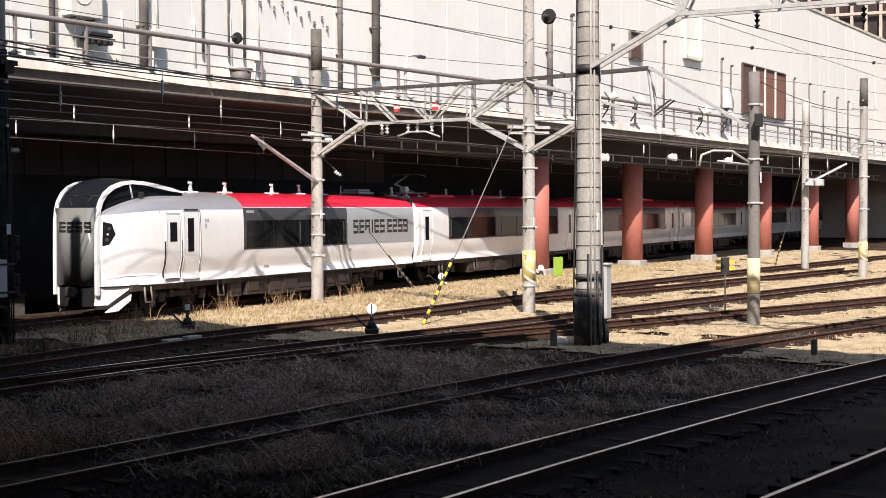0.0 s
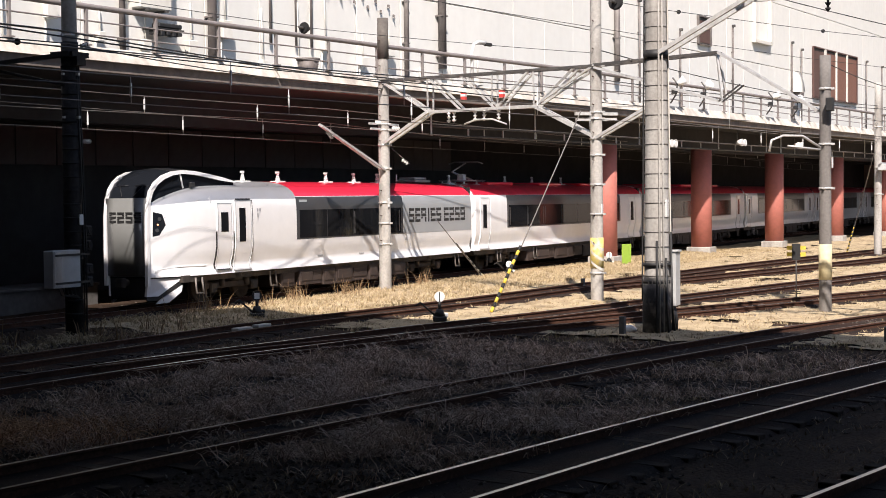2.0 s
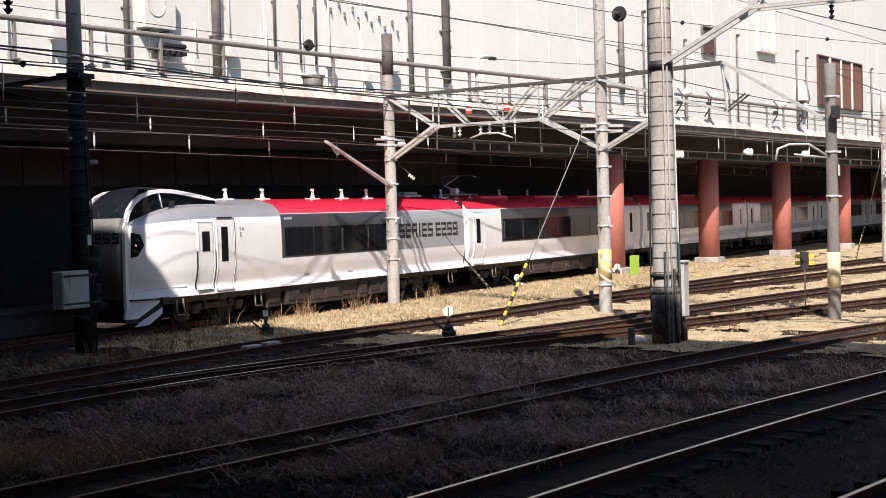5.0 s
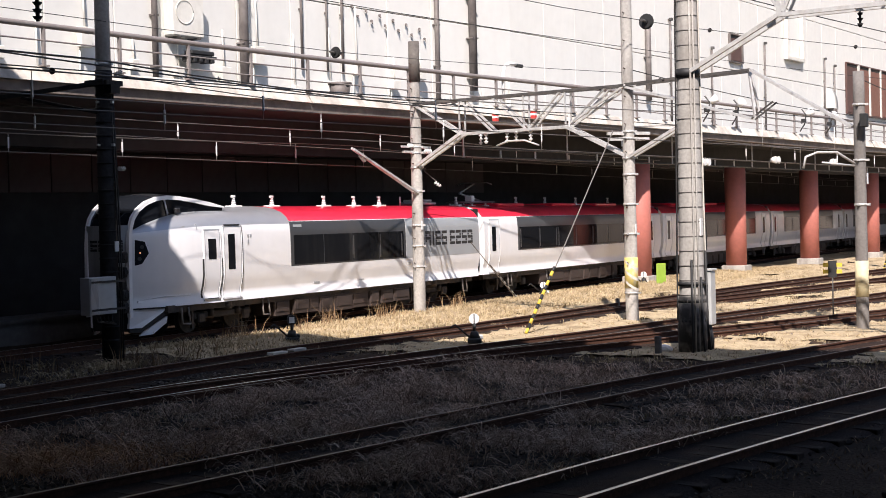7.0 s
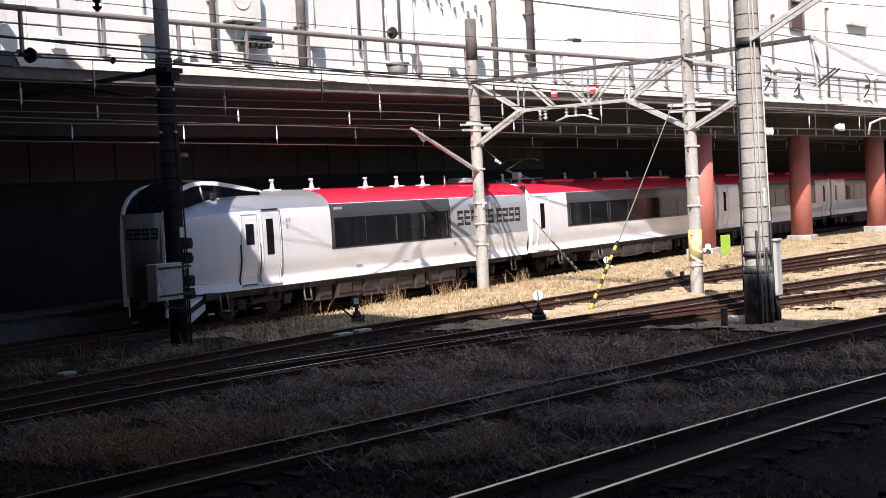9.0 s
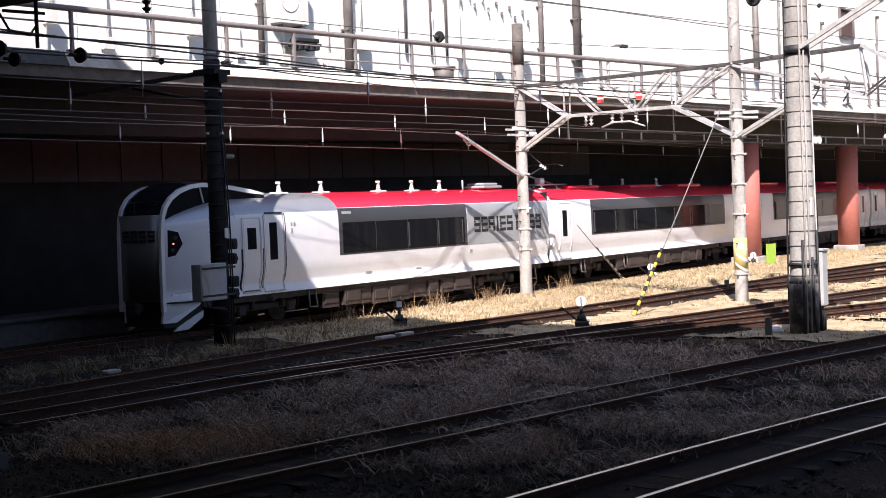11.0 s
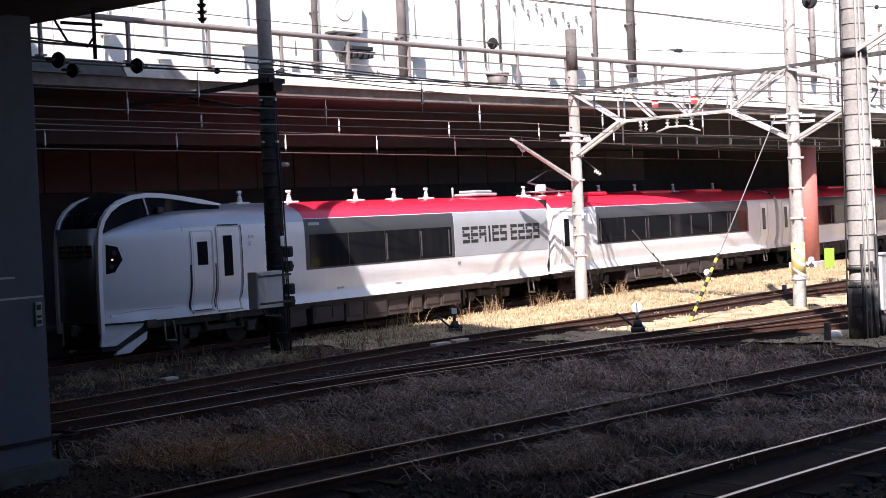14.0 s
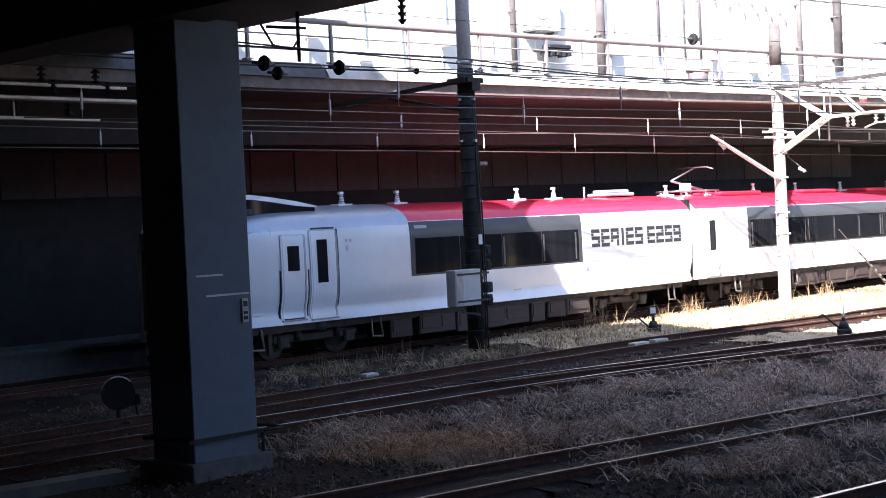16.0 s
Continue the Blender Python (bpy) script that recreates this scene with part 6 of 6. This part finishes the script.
sg = thing("yellow_sign", "small yellow and black lozenge sign on a thin post", "sign", (42.96, 10.06, -0.12), -1.34)
bm = bmesh.new()
pipe(bm, [(0, 0, 0), (0, 0, 1.4)], 0.022)
part("post", bm, M_GALVD, sg)
bm = bmesh.new()
box(bm, (0, -0.03, 1.42), (0.26, 0.02, 0.5))
board = part("board", bm, M_BLACKP, sg)
for s in (-1, 1):
    bm = bmesh.new()
    for k in range(2):
        box(bm, (s * 0.2, -0.03, 1.34 + 0.2 * k), (0.16, 0.02, 0.12))
    part("yellow_mark", bm, M_YELLOW, board)
for x, y, h in ((31.3, 5.37, 0.33), (30.78, 11.21, 0.42), (46.5, 18.4, 0.3)):
    t = thing("marker_post", "short dark concrete marker stump in dry grass", "marker post", (x, y, -0.15), group="marker stumps")
    bm = bmesh.new()
    box(bm, (0, 0, h / 2), (0.13, 0.13, h), bevel=0.012)
    part("stump", bm, M_DARKCONC, t)
t = thing("white_stone", "white painted stone beside a marker stump", "stone", (31.5, 11.3, -0.1))
bm = bmesh.new()
bmesh.ops.create_icosphere(bm, subdivisions=2, radius=0.2)
for v in bm.verts:
    v.co *= 1 + 0.25 * noise.noise(v.co * 4)
    v.co.z *= 0.6
part("stone", bm, M_PORCELAIN, t)
t = thing("green_board", "lime green board leaning at a column", "board", (61.0, 22.0, -0.15), -0.4)
bm = bmesh.new()
box(bm, (0, 0, 0.5), (0.6, 0.05, 1.0), bevel=0.01)
part("board", bm, M_LIME, t)
for x, y, l in ((28.0, 19.9, 0.55), (28.9, 19.95, 0.5), (20.5, 21.5, 0.35)):
    t = thing("concrete_slab", "pale concrete cover slab lying by the rails", "slab", (x, y, -0.07), -0.1, group="cover slabs")
    bm = bmesh.new()
    box(bm, (0, 0, 0), (l, 0.22, 0.07), bevel=0.015)
    part("slab", bm, M_CONC2, t)

# ---------------------------------------------------------------- dry grass, weeds and gravel
def near_track(x, y):
    best = 9.0
    for k, line in LINES.items():
        if line[0][0] <= x <= line[-1][0]:
            i = int(x - line[0][0])
            yy = line[min(i, len(line) - 1)][1]
            best = min(best, abs(y - yy))
    return best


def straw(name, base, tip):
    m = bpy.data.materials.new(name)
    m.use_nodes = True
    n, lk = m.node_tree.nodes, m.node_tree.links
    b = n["Principled BSDF"]
    b.inputs["Roughness"].default_value = 0.8
    b.inputs["Specular IOR Level"].default_value = 0.1
    g = n.new("ShaderNodeNewGeometry")
    r = n.new("ShaderNodeValToRGB")
    r.color_ramp.elements[0].color, r.color_ramp.elements[1].color = (*base, 1), (*tip, 1)
    lk.new(g.outputs["Random Per Island"], r.inputs[0])
    lk.new(r.outputs[0], b.inputs["Base Color"])
    return m


M_STRAW = straw("dry_straw", (0.24, 0.18, 0.1), (0.62, 0.5, 0.31))
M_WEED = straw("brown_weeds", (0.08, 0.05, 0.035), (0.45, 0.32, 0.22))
M_REED = straw("tall_dry_reeds", (0.16, 0.1, 0.06), (0.36, 0.25, 0.14))
M_STONE = straw("ballast_stones", (0.04, 0.036, 0.034), (0.2, 0.17, 0.15))


def blades(name, label, material, n, area, height, keep, seed, width=0.012, lean=0.5):
    rg = np.random.default_rng(seed)
    v, f = [], []
    x0, x1, y0, y1 = area
    count = 0
    while count < n:
        x, y = float(rg.uniform(x0, x1)), float(rg.uniform(y0, y1))
        if rg.uniform() > keep(x, y):
            n -= 0.35
            continue
        tuft = int(rg.integers(3, 8))
        for _ in range(tuft):
            px, py = x + rg.normal(0, 0.06), y + rg.normal(0, 0.06)
            h = height * rg.uniform(0.45, 1.25)
            a = rg.uniform(0, 6.283)
            dx, dy = math.cos(a) * width, math.sin(a) * width
            lx, ly = rg.normal(0, lean) * h, rg.normal(0, lean) * h
            z = ground_z(px, py) - 0.02
            i = len(v)
            v += [(px - dx, py - dy, z), (px + dx, py + dy, z), (px + lx * 0.4 + dx * 0.7, py + ly * 0.4 + dy * 0.7, z + h * 0.6),
                  (px + lx * 0.4 - dx * 0.7, py + ly * 0.4 - dy * 0.7, z + h * 0.6), (px + lx, py + ly, z + h)]
            f += [(i, i + 1, i + 2, i + 3), (i + 3, i + 2, i + 4)]
        count += tuft
    me = bpy.data.meshes.new(name)
    me.from_pydata(v, [], f)
    me.materials.append(material)
    return tagged(new(name, me), label, "grass", kind="stuff")


def patchy(x, y, s, lo, hi):
    return min(1.0, max(0.0, (noise.noise((x * s, y * s, 3.0)) * 0.5 + 0.5 - lo) / (hi - lo)))


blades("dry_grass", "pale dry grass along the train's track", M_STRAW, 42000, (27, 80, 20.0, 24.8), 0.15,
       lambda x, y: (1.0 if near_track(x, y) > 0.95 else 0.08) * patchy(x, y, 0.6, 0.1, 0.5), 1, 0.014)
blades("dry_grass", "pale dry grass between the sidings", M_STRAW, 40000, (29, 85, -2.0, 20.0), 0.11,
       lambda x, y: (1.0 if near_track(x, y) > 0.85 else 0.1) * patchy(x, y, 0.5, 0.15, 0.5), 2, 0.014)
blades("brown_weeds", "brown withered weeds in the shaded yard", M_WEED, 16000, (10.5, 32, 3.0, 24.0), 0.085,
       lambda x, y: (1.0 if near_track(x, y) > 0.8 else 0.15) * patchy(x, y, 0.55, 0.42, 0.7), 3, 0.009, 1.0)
blades("brown_weeds", "straw tufts in the shaded yard", M_STRAW, 5000, (10.5, 28, 4.0, 21.0), 0.1,
       lambda x, y: (1.0 if near_track(x, y) > 0.7 else 0.2) * patchy(x, y, 0.45, 0.52, 0.72), 4, 0.008, 0.9)


def tangle(name, label, material, n, area, size, keep, seed, width=0.007):
    """Withered stems that arch over and lie across each other in clumps."""
    rg = np.random.default_rng(seed)
    v, f = [], []
    x0, x1, y0, y1 = area
    tries = 0
    while len(f) < n * 4 and tries < n * 6:
        tries += 1
        x, y = float(rg.uniform(x0, x1)), float(rg.uniform(y0, y1))
        if rg.uniform() > keep(x, y):
            continue
        tall = rg.uniform(0.4, 1.3)
        for _ in range(int(rg.integers(6, 14))):
            px, py = x + rg.normal(0, 0.12), y + rg.normal(0, 0.12)
            a, length = rg.uniform(0, 6.283), size * tall * rg.uniform(0.6, 1.5)
            rise = rg.uniform(0.25, 0.75)
            z0 = ground_z(px, py) - 0.01
            bend = rg.normal(0, 0.9)
            i = len(v)
            for k in range(5):
                s = k / 4
                b = a + bend * s
                cx, cy = px + math.cos(b) * length * s, py + math.sin(b) * length * s
                cz = z0 + length * rise * math.sin(s * 2.3) + rg.normal(0, 0.008)
                w = width * (1 - 0.7 * s)
                v += [(cx - math.sin(b) * w, cy + math.cos(b) * w, cz), (cx + math.sin(b) * w, cy - math.cos(b) * w, cz + w)]
            f += [(i + 2 * k, i + 2 * k + 1, i + 2 * k + 3, i + 2 * k + 2) for k in range(4)]
    me = bpy.data.meshes.new(name)
    me.from_pydata(v, [], f)
    me.materials.append(material)
    return tagged(new(name, me), label, "weeds", kind="stuff")


def between(x, y, upper, lower):
    return along(LINES[lower], x)[0] + 0.75 < y < along(LINES[upper], x)[0] - 0.95


M_TANGLE = straw("withered_weeds", (0.2, 0.125, 0.085), (0.88, 0.67, 0.5))
M_GOLD = straw("golden_weeds", (0.42, 0.22, 0.12), (0.88, 0.6, 0.36))
tangle("withered_weeds", "tangled withered weeds between two dark sidings", M_TANGLE, 21000, (12.5, 28, 8.0, 16.6), 0.24,
       lambda x, y: (1.0 if between(x, y, "b", "c") and (x > 20 or near_track(x, y) > 0.9) else 0.0) * min(1, max(0, (x - 12.8) / 2)) * (0.04 + patchy(x, y, 0.9, 0.45, 0.61)) * (1.0 if x < 24 else 0.5), 11)
tangle("withered_weeds", "tangled withered weeds beside a polished siding", M_TANGLE, 9000, (13.5, 28, 2.0, 10.5), 0.24,
       lambda x, y: (1.0 if between(x, y, "c", "d") else 0.0) * (0.03 + patchy(x, y, 0.8, 0.45, 0.62)) * (1.0 if x < 21 else 0.35), 12)
tangle("golden_weeds", "clump of golden dry weeds beside a dark siding", M_GOLD, 3600, (12.6, 17.8, 12.2, 15.8), 0.26,
       lambda x, y: math.exp(-((x - 14.1) / 0.75) ** 2 - ((y - 13.6 + 0.4 * (x - 14.1)) / 0.75) ** 2) * (0.2 + patchy(x, y, 1.3, 0.3, 0.6)), 13)
tangle("withered_weeds", "withered weeds growing between the rails of a siding", M_TANGLE, 2600, (14.5, 24, 8.5, 12.0), 0.22,
       lambda x, y: (1.0 if abs(y - along(LINES["c"], x)[0]) < 0.8 else 0.0) * patchy(x, y, 0.8, 0.48, 0.65), 14)
tangle("dry_grass", "dry grass tussocks under the train's edge", M_STRAW, 1800, (15, 30, 21.2, 24.2), 0.22,
       lambda x, y: patchy(x, y, 0.7, 0.4, 0.65) * (0.35 + 0.65 * (x > 19)), 15)
blades("tall_reeds", "tall dry brown reeds at the foot of the train", M_REED, 330, (30.5, 45, 23.5, 24.6), 0.6,
       lambda x, y: patchy(x, y, 0.9, 0.5, 0.72), 5, 0.012, 0.4)
blades("tall_reeds", "thin dry stalks in the shaded yard", M_REED, 160, (19, 30, 21.0, 24.4), 0.5,
       lambda x, y: patchy(x, y, 0.9, 0.4, 0.7), 6, 0.012, 0.25)


def stones(name, label, n, seed, where, size):
    rg = np.random.default_rng(seed)
    base = np.array([(1, 0, 0), (-1, 0, 0), (0, 1, 0), (0, -1, 0), (0, 0, 1), (0, 0, -1)], float)
    tri = [(0, 2, 4), (2, 1, 4), (1, 3, 4), (3, 0, 4), (2, 0, 5), (1, 2, 5), (3, 1, 5), (0, 3, 5)]
    v, f = [], []
    for _ in range(n):
        x, y = where(rg)
        s = size * rg.uniform(0.5, 1.4)
        q = base * rg.uniform(0.6, 1.2, (6, 1)) * s + rg.normal(0, 0.15 * s, (6, 3))
        z = ground_z(x, y) + s * 0.25
        i = len(v)
        v += [(float(a) + x, float(b) + y, float(c) * 0.8 + z) for a, b, c in q]
        f += [(a + i, b + i, c + i) for a, b, c in tri]
    me = bpy.data.meshes.new(name)
    me.from_pydata(v, [], f)
    me.materials.append(M_STONE)
    return tagged(new(name, me), label, "gravel", kind="stuff")


def beside(rg):
    k = ["a", "b", "c", "d", "g", "train"][int(rg.integers(0, 6))]
    x = float(rg.uniform(10 if k != "g" else 21, 48))
    return x, along(LINES[k], x)[0] + float(rg.normal(0, 0.75))


def yard(rg):
    return float(rg.uniform(10, 24)), float(rg.uniform(5, 23))


stones("ballast", "dark broken stone ballast between the rails", 30000, 7, beside, 0.035)
stones("gravel", "coarse dark gravel over the yard", 14000, 8, yard, 0.03)


def turf():
    """Flattened pale grass in patches with ragged edges, a few centimetres above the soil."""
    v, f, idx = [], [], {}
    step = 0.3

    def node(i, j):
        if (i, j) not in idx:
            x = 14 + i * step + 0.09 * noise.noise((i * 1.7, j * 1.7, 0))
            y = -4 + j * step + 0.09 * noise.noise((i * 1.7, j * 1.7, 9))
            idx[(i, j)] = len(v)
            v.append((x, y, ground_z(x, y) + 0.035 + 0.05 * noise.noise((x * 2.1, y * 2.1, 4)) + 0.02 * noise.noise((x * 7, y * 7, 4))))
        return idx[(i, j)]
    for i in range(int(96 / step)):
        x = 14 + (i + 0.5) * step
        for j in range(int(28.8 / step)):
            y = -4 + (j + 0.5) * step
            n = noise.noise((x * 0.45, y * 0.6, 7)) + 0.5 * noise.noise((x * 1.6, y * 1.6, 2))
            yb = along(LINES["b"], min(x, 73))[0]
            yc = along(LINES["c"], min(x, 73))[0]
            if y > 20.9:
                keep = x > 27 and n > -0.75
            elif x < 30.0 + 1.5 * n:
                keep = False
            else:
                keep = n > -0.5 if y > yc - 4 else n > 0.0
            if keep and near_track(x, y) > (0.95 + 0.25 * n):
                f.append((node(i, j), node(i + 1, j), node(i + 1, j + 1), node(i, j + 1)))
    me = bpy.data.meshes.new("dry_turf")
    me.from_pydata(v, [], f)
    me.materials.append(M_TURF)
    for p in me.polygons:
        p.use_smooth = True
    return tagged(new("dry_turf", me), "flattened pale dry turf beside the tracks", "grass", kind="stuff")


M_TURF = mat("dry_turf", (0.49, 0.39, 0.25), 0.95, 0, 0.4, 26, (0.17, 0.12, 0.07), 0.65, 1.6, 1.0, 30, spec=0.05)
turf()

motions()
